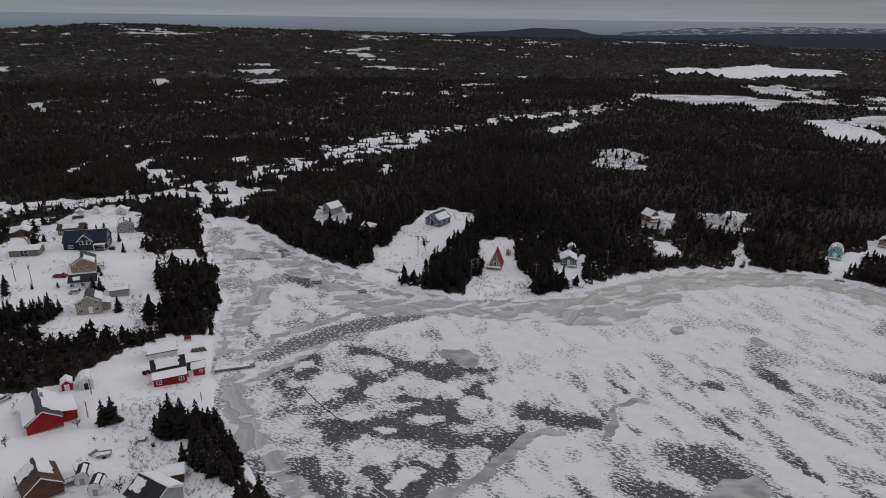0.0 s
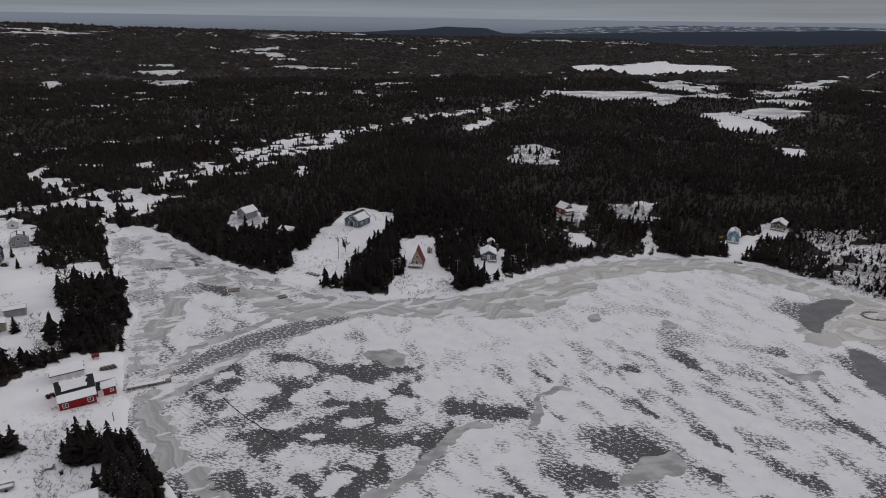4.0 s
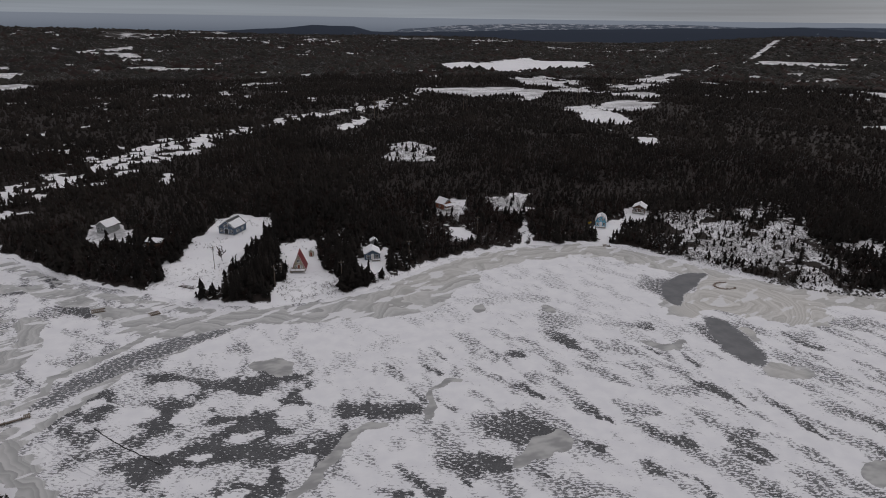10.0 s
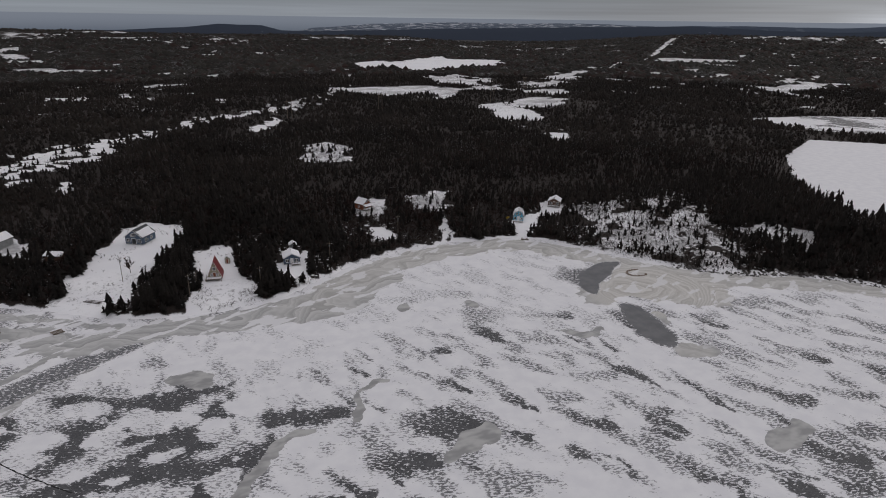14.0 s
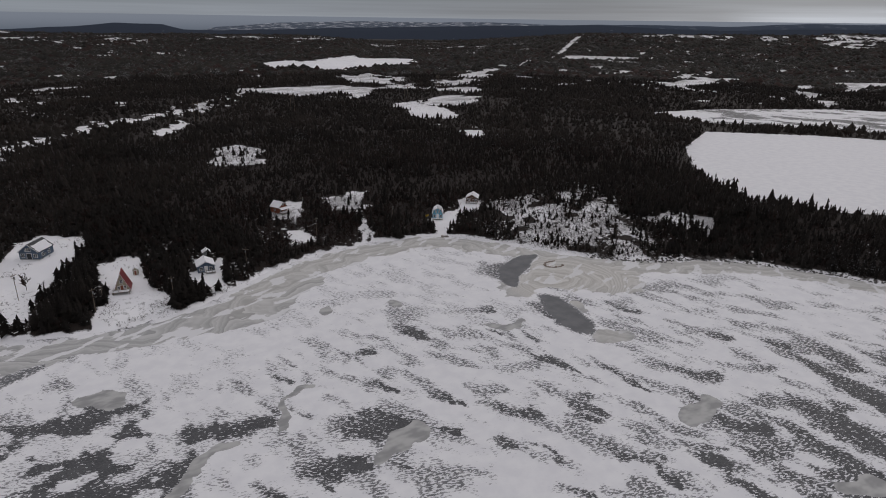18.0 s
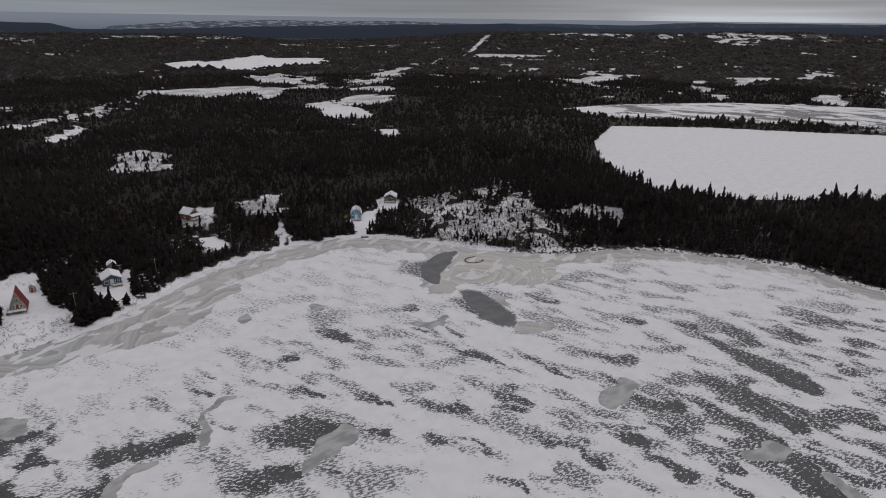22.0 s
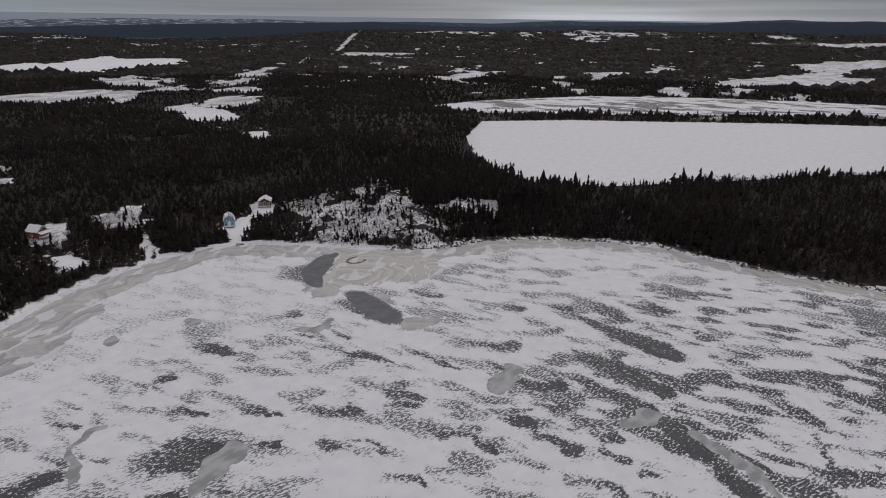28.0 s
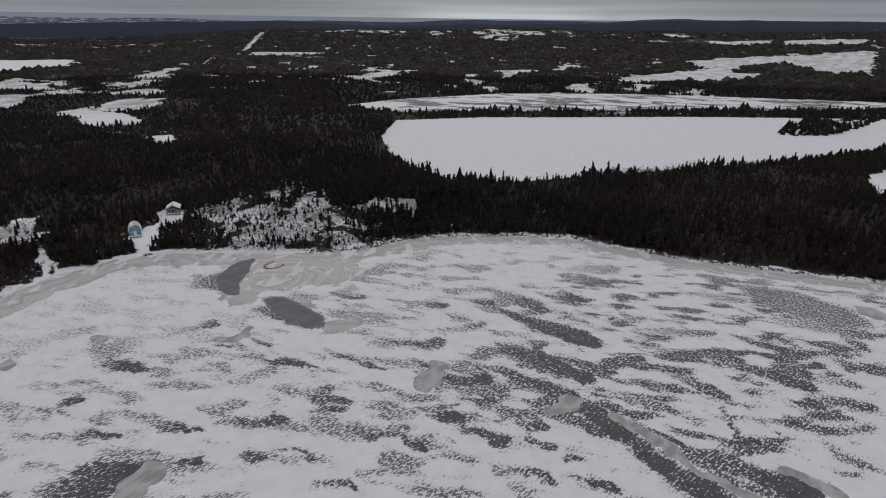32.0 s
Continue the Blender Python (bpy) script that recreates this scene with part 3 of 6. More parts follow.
SLUSH = [  # lines of refrozen slush their half width and how wet
    ([(-42, 112), (-46, 122), (-50, 134), (-45, 140), (-39, 148), (-29, 161), (-14, 173), (0, 181), (14, 184)], 2.2, 1.0),
    ([(-52, 148), (-46, 160), (-37, 169), (-25, 180), (-11, 188)], 1.8, 1.0),
    ([(-84, 232), (-66, 226), (-48, 209), (-34, 195)], 3.5, 0.9), ([(-34, 195), (-26, 184), (-14, 183), (0, 183), (17, 181), (36, 180), (52, 186), (66, 197), (82, 205), (104, 211), (128, 210)], 7.0, 1.0),
    ([(40, 176), (54, 176), (64, 186), (76, 196)], 5.0, 1.0),
    ([(-62, 200), (-58, 185), (-60, 170)], 3.0, 1.0),
    ([(126, 208), (142, 200), (150, 186), (160, 172)], 6.5, 1.0),
    ([(150, 166), (166, 158), (180, 144), (200, 132), (218, 121)], 7.0, 1.0),
    ([(218, 121), (232, 99), (241, 80), (241, 56), (241, 30), (245, 4), (251, -30)], 5.0, 1.0),
    ([(137, 150), (150, 152), (160, 146), (165, 138)], 11.0, 1.0),
    ([(140, 132), (132, 122)], 3.0, 1.0),
    ([(129, 110), (136, 108)], 3.6, 1.0),
    ([(27, 119), (19, 117), (17, 112), (12, 107), (5, 100), (-4, 93)], 1.5, 1.0), ([(37, 118), (42, 127), (48, 132)], 1.5, 0.9),
    ([(49, 98), (56, 99), (63, 100)], 2.4, 1.0),
    ([(117, 70), (127, 73)], 2.8, 1.0),
    ([(70, 167), (71, 168)], 2.6, 0.85), ([(91, 162), (92, 163)], 2.6, 0.85), ([(4, 151), (8, 151)], 4.0, 0.85),
    ([(128, 27), (124, 18), (121, 11), (118, 6), (115, -4)], 1.6, 1.0), ([(124, 39), (131, 38)], 1.8, 1.0), ([(128, -10), (123, -18)], 1.6, 1.0), ([(226, -28), (222, -36)], 4.0, 1.0),
    ([(108, 132), (114, 129)], 2.6, 0.85), ([(113, 128), (118, 132)], 2.0, 0.85)]
STREAKS = [  # rippled streaks swept bare by the wind, from west to east: both ends, half width, how bare
    [(-56, 155, -52, 146, 0.8, 0.5), (-61, 174, -51, 160, 1.1, 0.5), (-80, 227, -69, 226, 4.5, 0.7), (-67, 207, -56, 177, 0.8, 0.6), (-72, 246, -59, 227, 1.5, 0.8), (-56, 208, -44, 200, 2.8, 0.8), (-47, 186, -35, 175, 1.4, 0.35), (21, 97, 25, 95, 1.5, 0.7), (25, 125, 34, 121, 3.1, 0.95), (34, 145, 36, 142, 1.1, 0.5), (36, 131, 38, 123, 1.2, 0.5), (26, 103, 32, 93, 1.5, 0.75), (42, 141, 46, 134, 1.3, 0.7), (47, 149, 50, 142, 1.2, 0.4), (43, 122, 45, 118, 1, 0.5), (35, 103, 41, 98, 2.9, 0.7)],
    [(37, 97, 39, 94, 1, 0.7), (66, 176, 75, 172, 2.6, 0.25), (56, 141, 60, 139, 1.2, 0.3), (42, 101, 46, 97, 2.4, 0.9), (48, 113, 53, 105, 3.7, 0.75), (61, 137, 68, 140, 1.3, 0.5), (67, 139, 70, 136, 1.7, 0.8), (85, 175, 92, 169, 2.6, 0.3), (62, 124, 65, 117, 1.1, 0.8), (56, 112, 61, 104, 3.7, 0.9), (60, 114, 64, 110, 1, 0.4), (52, 96, 54, 90, 0.8, 0.8), (83, 148, 86, 139, 2.5, 0.8), (71, 118, 77, 105, 1.1, 0.6), (72, 112, 75, 107, 1.2, 0.7), (66, 99, 69, 95, 1.5, 0.9)],
    [(101, 148, 114, 143, 1.9, 0.45), (96, 131, 100, 129, 1.3, 0.4), (110, 144, 113, 140, 1.4, 0.7), (136, 177, 133, 156, 3, 0.6), (104, 131, 106, 127, 1, 0.7), (131, 169, 142, 166, 5.5, 0.65), (87, 107, 88, 103, 1, 0.5), (75, 89, 77, 85, 1.6, 0.7), (81, 102, 88, 91, 2.2, 0.7), (93, 113, 104, 108, 2, 0.4), (113, 127, 113, 118, 1.1, 0.6), (128, 139, 128, 128, 2.7, 0.7), (106, 113, 109, 104, 1.7, 0.9), (81, 86, 82, 75, 0.9, 0.6), (109, 105, 111, 99, 0.9, 0.6), (100, 95, 99, 87, 1.2, 0.6)],
    [(101, 93, 103, 89, 1.5, 0.5), (95, 87, 98, 83, 1.5, 0.6), (77, 71, 80, 64, 1.5, 0.6), (101, 91, 101, 82, 1.2, 0.75), (119, 103, 118, 93, 1.2, 0.6), (138, 120, 138, 105, 1.4, 0.5), (149, 127, 151, 115, 1.5, 0.7), (92, 76, 95, 68, 1.1, 0.7), (91, 79, 100, 66, 1.6, 0.45), (109, 89, 111, 77, 1.1, 0.4), (118, 93, 119, 85, 1.2, 0.7), (83, 65, 88, 58, 1, 0.5), (128, 95, 136, 82, 1.9, 0.6), (152, 105, 151, 93, 1.2, 0.4), (96, 69, 97, 57, 1.1, 0.8), (125, 81, 126, 75, 1.5, 0.6)],
    [(132, 85, 138, 79, 2.4, 0.6), (159, 96, 161, 90, 1.9, 0.7), (108, 68, 113, 60, 1.3, 0.6), (107, 63, 109, 56, 2.3, 0.95), (121, 69, 127, 59, 2.9, 0.85), (146, 80, 155, 74, 2.4, 0.5), (117, 61, 118, 54, 1.5, 0.6), (168, 85, 171, 78, 1.9, 0.7), (106, 55, 107, 45, 1.6, 0.8), (131, 63, 135, 54, 1.5, 0.6), (117, 56, 118, 47, 2.2, 0.5), (140, 67, 145, 57, 2.2, 0.7), (167, 78, 164, 63, 2.3, 0.8), (180, 82, 176, 66, 3.3, 0.6), (146, 64, 145, 49, 3.4, 0.75), (134, 60, 133, 42, 2.2, 0.75)],
    [(142, 64, 143, 44, 2.4, 0.75), (98, 42, 101, 31, 1.5, 0.65), (115, 45, 115, 39, 2, 0.7), (169, 66, 177, 60, 3, 0.7), (152, 56, 150, 49, 3, 0.8), (112, 41, 111, 36, 1.5, 0.6), (166, 67, 160, 42, 3.1, 0.9), (130, 47, 132, 38, 2.3, 0.8), (166, 63, 162, 43, 3.1, 0.9), (186, 64, 185, 53, 2.1, 0.8), (133, 44, 131, 38, 2.3, 0.95), (190, 62, 187, 53, 2.4, 0.8), (140, 48, 142, 38, 2.8, 0.95), (142, 46, 140, 38, 1.5, 0.9), (201, 62, 205, 51, 2.1, 0.7), (212, 65, 220, 53, 4.5, 0.4)],
    [(123, 40, 121, 26, 1.8, 0.65), (109, 31, 108, 26, 1.3, 0.7), (182, 49, 180, 42, 2.5, 0.8), (131, 38, 123, 23, 3.2, 0.95), (197, 46, 195, 40, 2.5, 0.6), (106, 26, 103, 19, 1.4, 0.75), (156, 33, 159, 27, 1.6, 0.8), (137, 30, 138, 15, 2.2, 0.5), (171, 31, 171, 22, 1.7, 0.5), (123, 23, 115, 12, 2.5, 0.97), (127, 22, 126, 11, 1.2, 0.7), (175, 32, 184, 13, 2.2, 0.5), (192, 26, 180, 17, 0.9, 0.4), (155, 21, 151, 7, 2.3, 0.6), (167, 22, 172, 6, 2.3, 0.6), (212, 26, 215, 9, 3, 0.4)],
    [(126, 11, 124, 4, 1.4, 0.6), (116, 13, 111, 0, 3, 0.97), (147, 5, 134, 2, 0.8, 0.6), (230, 7, 215, -3, 2.4, 0.6), (130, 4, 135, -3, 1.5, 0.8), (186, 7, 184, -6, 2.2, 0.7), (169, 10, 166, -12, 2.8, 0.7), (123, 1, 122, -10, 2.9, 0.9), (160, -2, 157, -15, 2.4, 0.7), (176, -8, 179, -14, 2.6, 0.8), (206, -3, 207, -27, 3, 0.5), (125, -8, 122, -13, 2.2, 0.9), (186, -18, 182, -22, 2, 0.6), (172, -15, 173, -23, 1.8, 0.5), (145, -9, 152, -24, 2, 0.5), (160, -12, 163, -24, 2.7, 0.6)],
    [(204, -21, 195, -26, 1.5, 0.6), (142, -16, 137, -23, 1.6, 0.5)]]
MOTTLED = np.array([(-45, 145), (-36, 153), (-24, 157), (-9, 150), (3, 149), (16, 145), (14, 132), (8, 123), (14, 118), (18, 128), (27, 128), (35, 121), (27, 119),
                    (19, 117), (15, 112), (11, 106), (5, 100), (1, 92), (-40, 92), (-48, 129)], float)
DRIFTS = [  # round pillows of snow on the swept ice: place and half widths
    (-20.6, 149, 4.3, 2.9), (-16.8, 146.5, 3.1, 2.5), (-26.5, 138, 5.3, 3.3), (-14, 134, 4.5, 2.7), (-8.2, 139, 3.0, 3.4), (-1.5, 135, 3.0, 3.7), (3.5, 134.3, 2.7, 4.0),
    (9.1, 127.7, 3.6, 4.6), (15.3, 135.5, 4.2, 3.6), (23.5, 136.8, 7.1, 4.8), (-2.2, 122.3, 4.3, 2.5), (-19.8, 123.4, 3.7, 2.3), (-12.5, 118.6, 2.4, 1.8),
    (-12.6, 109, 2.7, 2.4), (-6.7, 103.5, 3.1, 1.9), (-2, 108.7, 2.1, 2.1), (7.2, 109.4, 3.0, 2.5), (-33.7, 146, 2.5, 2.5), (-31, 161.7, 3.7, 3.0), (-32, 129.5, 3.1, 1.8), (-34, 120.7, 2.6, 1.8)]
LONG_DRIFTS = [  # smooth lenses of snow that lie along the wind: place, half length, half width
    (180, 52, 10.8, 5.6), (192, 38, 8.2, 5.8), (152, 45, 7.8, 4.8), (123, 46, 7.4, 2.8), (108, 23, 8.5, 2.6), (172, 20, 7.2, 2.5), (178, 8, 7.2, 3.2), (159, 14, 5.6, 2.7),
    (133, 14, 7.5, 2.5), (190, -13, 10.4, 3.8), (159, -5, 6.3, 2.8), (152, -15, 7.9, 2.3), (132, -8, 6.2, 4.5), (190, 27, 7.1, 3.4), (123, 53, 6.2, 2.5), (167, 38, 6.5, 3.2),
    (144, 24, 6.3, 2.4), (114, 34, 6.8, 2.2), (190, 2, 6.6, 2.7), (215, -3, 6.4, 2.9), (206, 15, 7.3, 3.3)]
ia = np.concatenate([np.arange(-40, 100, 0.24), np.arange(100, 320, 2.0)])
ir = np.concatenate([[0.05, 20, 45], 70 * 1.0062 ** np.arange(225)])
ix, iy, quads = fan(ia, ir)
s = shore(ix, iy)
keep = (s < 5)[quads].any(1)
quads = quads[keep]
used, quads = np.unique(quads, return_inverse=True)
quads = quads.reshape(-1, 4)
ix, iy, s = ix[used], iy[used], s[used]
wx = ix + (fractal(ix, iy, 7, 51) - 0.5) * 7
wy = iy + (fractal(ix, iy, 7, 52) - 0.5) * 7
slush = np.maximum.reduce([much * smooth(1.5 * wide, 0.35 * wide, beside(line, wx, wy)) for line, wide, much in SLUSH])
slush = np.maximum(slush, np.where(ix < -45, 0.48, 0.62) * smooth(-11, -5, s) * np.where(ix < -45, smooth(0.5, -1.0, s), smooth(-0.5, -3.5, s)))
slush = slush * smooth(5, 10, np.minimum(beside([(131, 170), (142, 167), (141, 174)], ix, iy), 2.0 + beside([(139, 141), (133, 136)], ix, iy)))
amber = np.maximum(smooth(26, 6, beside([(142, 144), (158, 156), (166, 142)], ix, iy)), 0.55 * smooth(-28, -10, s) * smooth(20, 60, ix))
f_ = smooth(24, 14, np.hypot(ix - 150, iy - 147))
swirl = s * (1 - f_) + f_ * np.hypot(ix - 147, (iy - 152) * 1.1)
clear = np.maximum.reduce([much * smooth(fade, -2.2, outside(p, 0.6 * ix + 0.4 * wx, 0.6 * iy + 0.4 * wy)) for p, much, fade in CLEAR_ICE])
sx = ix + (fractal(ix, iy, 5, 54) - 0.5) * 4.6 + (value(ix, iy, 1.3, 57) - 0.5) * 1.2
sy = iy + (fractal(ix, iy, 5, 55) - 0.5) * 4.6 + (value(ix, iy, 1.3, 58) - 0.5) * 1.2
amber = np.maximum(amber, 0.7 * smooth(8, 4, np.hypot(ix - 132.5, iy - 109)))
mottle = smooth(3.5, -2.5, outside(MOTTLED, wx, wy))
swept = mottle * (0.36 + 0.60 * smooth(0.30, 0.62, fractal(ix, iy, 7, 56))) * (1 - 0.35 * smooth(-22, -34, ix) * smooth(140, 128, iy))
swept = swept * (1 - 0.6 * smooth(0.60, 0.70, fractal(ix, iy, 5.5, 59)))
for group in STREAKS:
    for ax, ay, ex, ey, wide, much in group:
        dx, dy = ex - ax, ey - ay
        f = np.clip(((sx - ax) * dx + (sy - ay) * dy) / (dx * dx + dy * dy), 0, 1)
        d = np.hypot(sx - ax - f * dx, sy - ay - f * dy) / (wide * (0.6 + 0.75 * np.sqrt(f) * np.sqrt(np.clip(1.25 - f, 0, 1))))
        swept = np.maximum(swept, np.minimum(0.20 + 0.95 * much, 1.06) * (0.66 + 0.34 * f) * ((0.45 + 0.3 * f) * smooth(1.3, 0.6, d) + (0.55 - 0.3 * f) * smooth(2.8, 0.5, d)))
for ax, ay, rx_, ry_ in DRIFTS:
    swept = swept * (1 - 0.95 * smooth(1.30, 0.74, np.hypot((sx + 0.45 * (wx - ix) - ax) / rx_, (sy + 0.45 * (wy - iy) - ay) / ry_)))
for ax, ay, long_, wide in LONG_DRIFTS:
    px, py = 0.6 * ix + 0.4 * sx - ax, 0.6 * iy + 0.4 * sy - ay
    along, aside = 0.26 * px - 0.966 * py, 0.966 * px + 0.26 * py
    swept = swept * (1 - 0.97 * smooth(1.12, 0.86, np.hypot(along / long_, aside / (wide * (1 + 0.25 * along / long_)))))
calm = 0.54 + 0.20 * smooth(50, 150, ix) * smooth(90, 30, iy) - 0.22 * smooth(26, 8, -s) * smooth(30, 60, ix) - 0.18 * mottle
calm = np.clip(calm - 0.2 * smooth(26, 10, beside([(30, 160), (70, 180), (110, 190), (125, 175), (112, 150)], ix, iy)), 0, 1)
ice = new("water", sheet_mesh("water", np.stack([ix, iy, 0.0 * ix], -1), quads, ICE, {"swept": swept, "calm": calm, "slush": slush, "amber": amber, "clear": clear, "shore": swirl}, 4))
tagged(ice, "frozen lake, wind-streaked snow over grey ice", "lake ice", kind="structure")

def pond_sheet(outline, label, swept):
    lo, hi = outline.min(0), outline.max(0)
    n = 110
    x, y = np.meshgrid(np.linspace(lo[0], hi[0], n), np.linspace(lo[1], hi[1], n))
    x, y = x.ravel(), y.ravel()
    i, j = np.meshgrid(np.arange(n - 1), np.arange(n - 1))
    q = np.stack([j * n + i, j * n + i + 1, (j + 1) * n + i + 1, (j + 1) * n + i], -1).reshape(-1, 4)
    q = q[(outside(outline, x, y) < 2.0)[q].all(1)]
    kept, q = np.unique(q, return_inverse=True)
    x, y = x[kept], y[kept]
    zero = 0 * x
    ob = new("water", sheet_mesh("water", np.stack([x, y, zero + 7.5], -1), q.reshape(-1, 4), POND_ICE, {"swept": zero, "calm": zero + swept, "slush": zero, "amber": zero, "clear": zero, "shore": zero}, 4))
    return tagged(ob, label, "pond ice", kind="structure")


pond_sheet(POND, "frozen pond under smooth unbroken snow", 0.0)
pond_sheet(LONG_POND, "long frozen pond with grey wind-swept streaks", 0.95)

# ---- distance: a self-lit sea backdrop and hills tinted for haze behind the ridge ----
def sea_glow_material():
    m, n = material("glowing_hazed_sea")
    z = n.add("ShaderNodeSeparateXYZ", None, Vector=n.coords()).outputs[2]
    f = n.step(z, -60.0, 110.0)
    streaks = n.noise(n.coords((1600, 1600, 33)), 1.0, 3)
    # haze painted as a paler colour upwards; the sheet glows by itself
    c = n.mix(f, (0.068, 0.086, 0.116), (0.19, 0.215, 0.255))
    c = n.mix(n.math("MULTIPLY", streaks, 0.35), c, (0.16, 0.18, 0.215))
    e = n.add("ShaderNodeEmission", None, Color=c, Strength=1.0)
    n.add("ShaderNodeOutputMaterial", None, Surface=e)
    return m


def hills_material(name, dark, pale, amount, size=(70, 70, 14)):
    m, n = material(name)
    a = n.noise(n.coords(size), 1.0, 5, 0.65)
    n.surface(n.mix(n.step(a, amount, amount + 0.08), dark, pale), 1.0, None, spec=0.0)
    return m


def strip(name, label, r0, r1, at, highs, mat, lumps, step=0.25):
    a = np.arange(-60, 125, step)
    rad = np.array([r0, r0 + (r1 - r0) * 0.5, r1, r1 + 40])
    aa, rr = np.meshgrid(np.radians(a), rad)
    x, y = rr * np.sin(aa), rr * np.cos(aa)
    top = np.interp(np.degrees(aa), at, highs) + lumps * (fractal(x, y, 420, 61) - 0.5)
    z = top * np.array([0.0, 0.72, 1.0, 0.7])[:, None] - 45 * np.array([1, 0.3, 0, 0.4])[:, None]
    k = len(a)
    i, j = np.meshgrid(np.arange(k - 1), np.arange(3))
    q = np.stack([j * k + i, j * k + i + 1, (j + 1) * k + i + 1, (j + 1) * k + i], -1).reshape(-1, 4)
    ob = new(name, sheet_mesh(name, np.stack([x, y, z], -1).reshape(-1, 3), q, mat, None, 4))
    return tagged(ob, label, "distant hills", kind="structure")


# distance haze is mixed into these base colours as blue and paler tones
strip("backdrop", "dark wooded hills far beyond the ridge, tinted blue for haze", 3900, 4350, HILLS_AT, HILLS_HIGH, hills_material("hazed_hills", (0.044, 0.054, 0.073), (0.5, 0.52, 0.56), 0.69), 18)
strip("backdrop", "snow-speckled hills on the skyline, paled for haze", 4500, 4800, BARRENS_AT, BARRENS_HIGH, hills_material("hazed_barrens", (0.10, 0.12, 0.15), (0.42, 0.44, 0.48), 0.52, (60, 60, 5)), 14)
strip("backdrop", "hills on the skyline, painted pale blue for haze", 4400, 4480, [-180, 36, 42, 50, 58, 66, 80, 92, 110, 180], [-40, -20, 70, 84, 88, 98, 114, 126, 80, 10], hills_material("pale_hazed_hills", (0.075, 0.092, 0.122), (0.11, 0.13, 0.16), 0.55), 24)
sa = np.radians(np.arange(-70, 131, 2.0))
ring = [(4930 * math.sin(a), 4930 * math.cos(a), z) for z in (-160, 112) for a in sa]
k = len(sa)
tagged(new("backdrop", Shape().faces(ring, [(i, i + 1, i + 1 + k, i + k) for i in range(k - 1)]).mesh("backdrop", sea_glow_material())), "glowing backdrop of grey-blue sea with painted haze at the horizon", "sea", kind="structure")

# ---- trees ----
def spruce_crown(rng, tiers, spokes, high=1.0, wide=0.21):
    """Jagged drooping skirts of boughs round an axis, one unit high: points and triangles."""
    v, f = [], []
    for i in range(tiers):
        q = i / tiers
        z = 0.10 + 0.86 * q
        r = wide * (1 - q) ** 0.85 * rng.uniform(0.62, 1.3) + 0.012
        top = min(1.0, z + 0.86 / tiers * rng.uniform(1.5, 2.1))
        k = len(v)
        off = rng.uniform(0, 6.3)
        dx, dy = rng.uniform(-0.025, 0.025, 2)
        v.append((dx, dy, top * high))
        for j in range(2 * spokes):
            a = off + j * math.pi / spokes + rng.uniform(-0.12, 0.12)
            rr = r * (rng.uniform(0.65, 1.45) if j % 2 == 0 else rng.uniform(0.38, 0.72))
            v.append((dx + rr * math.cos(a), dy + rr * math.sin(a), (z - (0.035 if j % 2 == 0 else -0.02) * rng.uniform(0.4, 1.4)) * high))
        f += [(k, k + 1 + j, k + 1 + (j + 1) % (2 * spokes)) for j in range(2 * spokes)]
    return np.array(v), np.array(f)


def bough_crown(rng, tiers, boughs):
    """A spruce built bough by bough: each a bent blade with two side sprays."""
    v, f = [], []
    for i in range(tiers):
        q = (i + 0.3) / tiers
        z, r = 0.07 + 0.88 * q, 0.215 * (1 - q) ** 0.75 + 0.02
        n = max(4, int(boughs * (1 - 0.55 * q)))
        off = rng.uniform(0, 6.3)
        for j in range(n):
            if rng.random() < 0.08:
                continue
            a = off + j * math.tau / n + rng.uniform(-0.25, 0.25)
            L = r * rng.uniform(0.5, 1.4)
            zz = z + rng.uniform(-0.02, 0.02)
            c, s_ = math.cos(a), math.sin(a)
            wide = L * rng.uniform(0.30, 0.45)
            k = len(v)
            mid, tip = 0.55 * L, L
            v += [(0, 0, zz + 0.035), (mid * c - wide * s_, mid * s_ + wide * c, zz - 0.03), (mid * c, mid * s_, zz + 0.012),
                  (mid * c + wide * s_, mid * s_ - wide * c, zz - 0.03), (tip * c, tip * s_, zz - 0.045 * rng.uniform(0.5, 1.3))]
            f += [(k, k + 1, k + 2), (k, k + 2, k + 3), (k + 1, k + 4, k + 2), (k + 2, k + 4, k + 3)]
    k = len(v)
    ring = 5
    v += [(0.03 * math.cos(j * math.tau / ring), 0.03 * math.sin(j * math.tau / ring), 0.85) for j in range(ring)] + [(0, 0, 1.0)]
    f += [(k + j, k + (j + 1) % ring, k + ring) for j in range(ring)]
    return np.array(v), np.array(f)


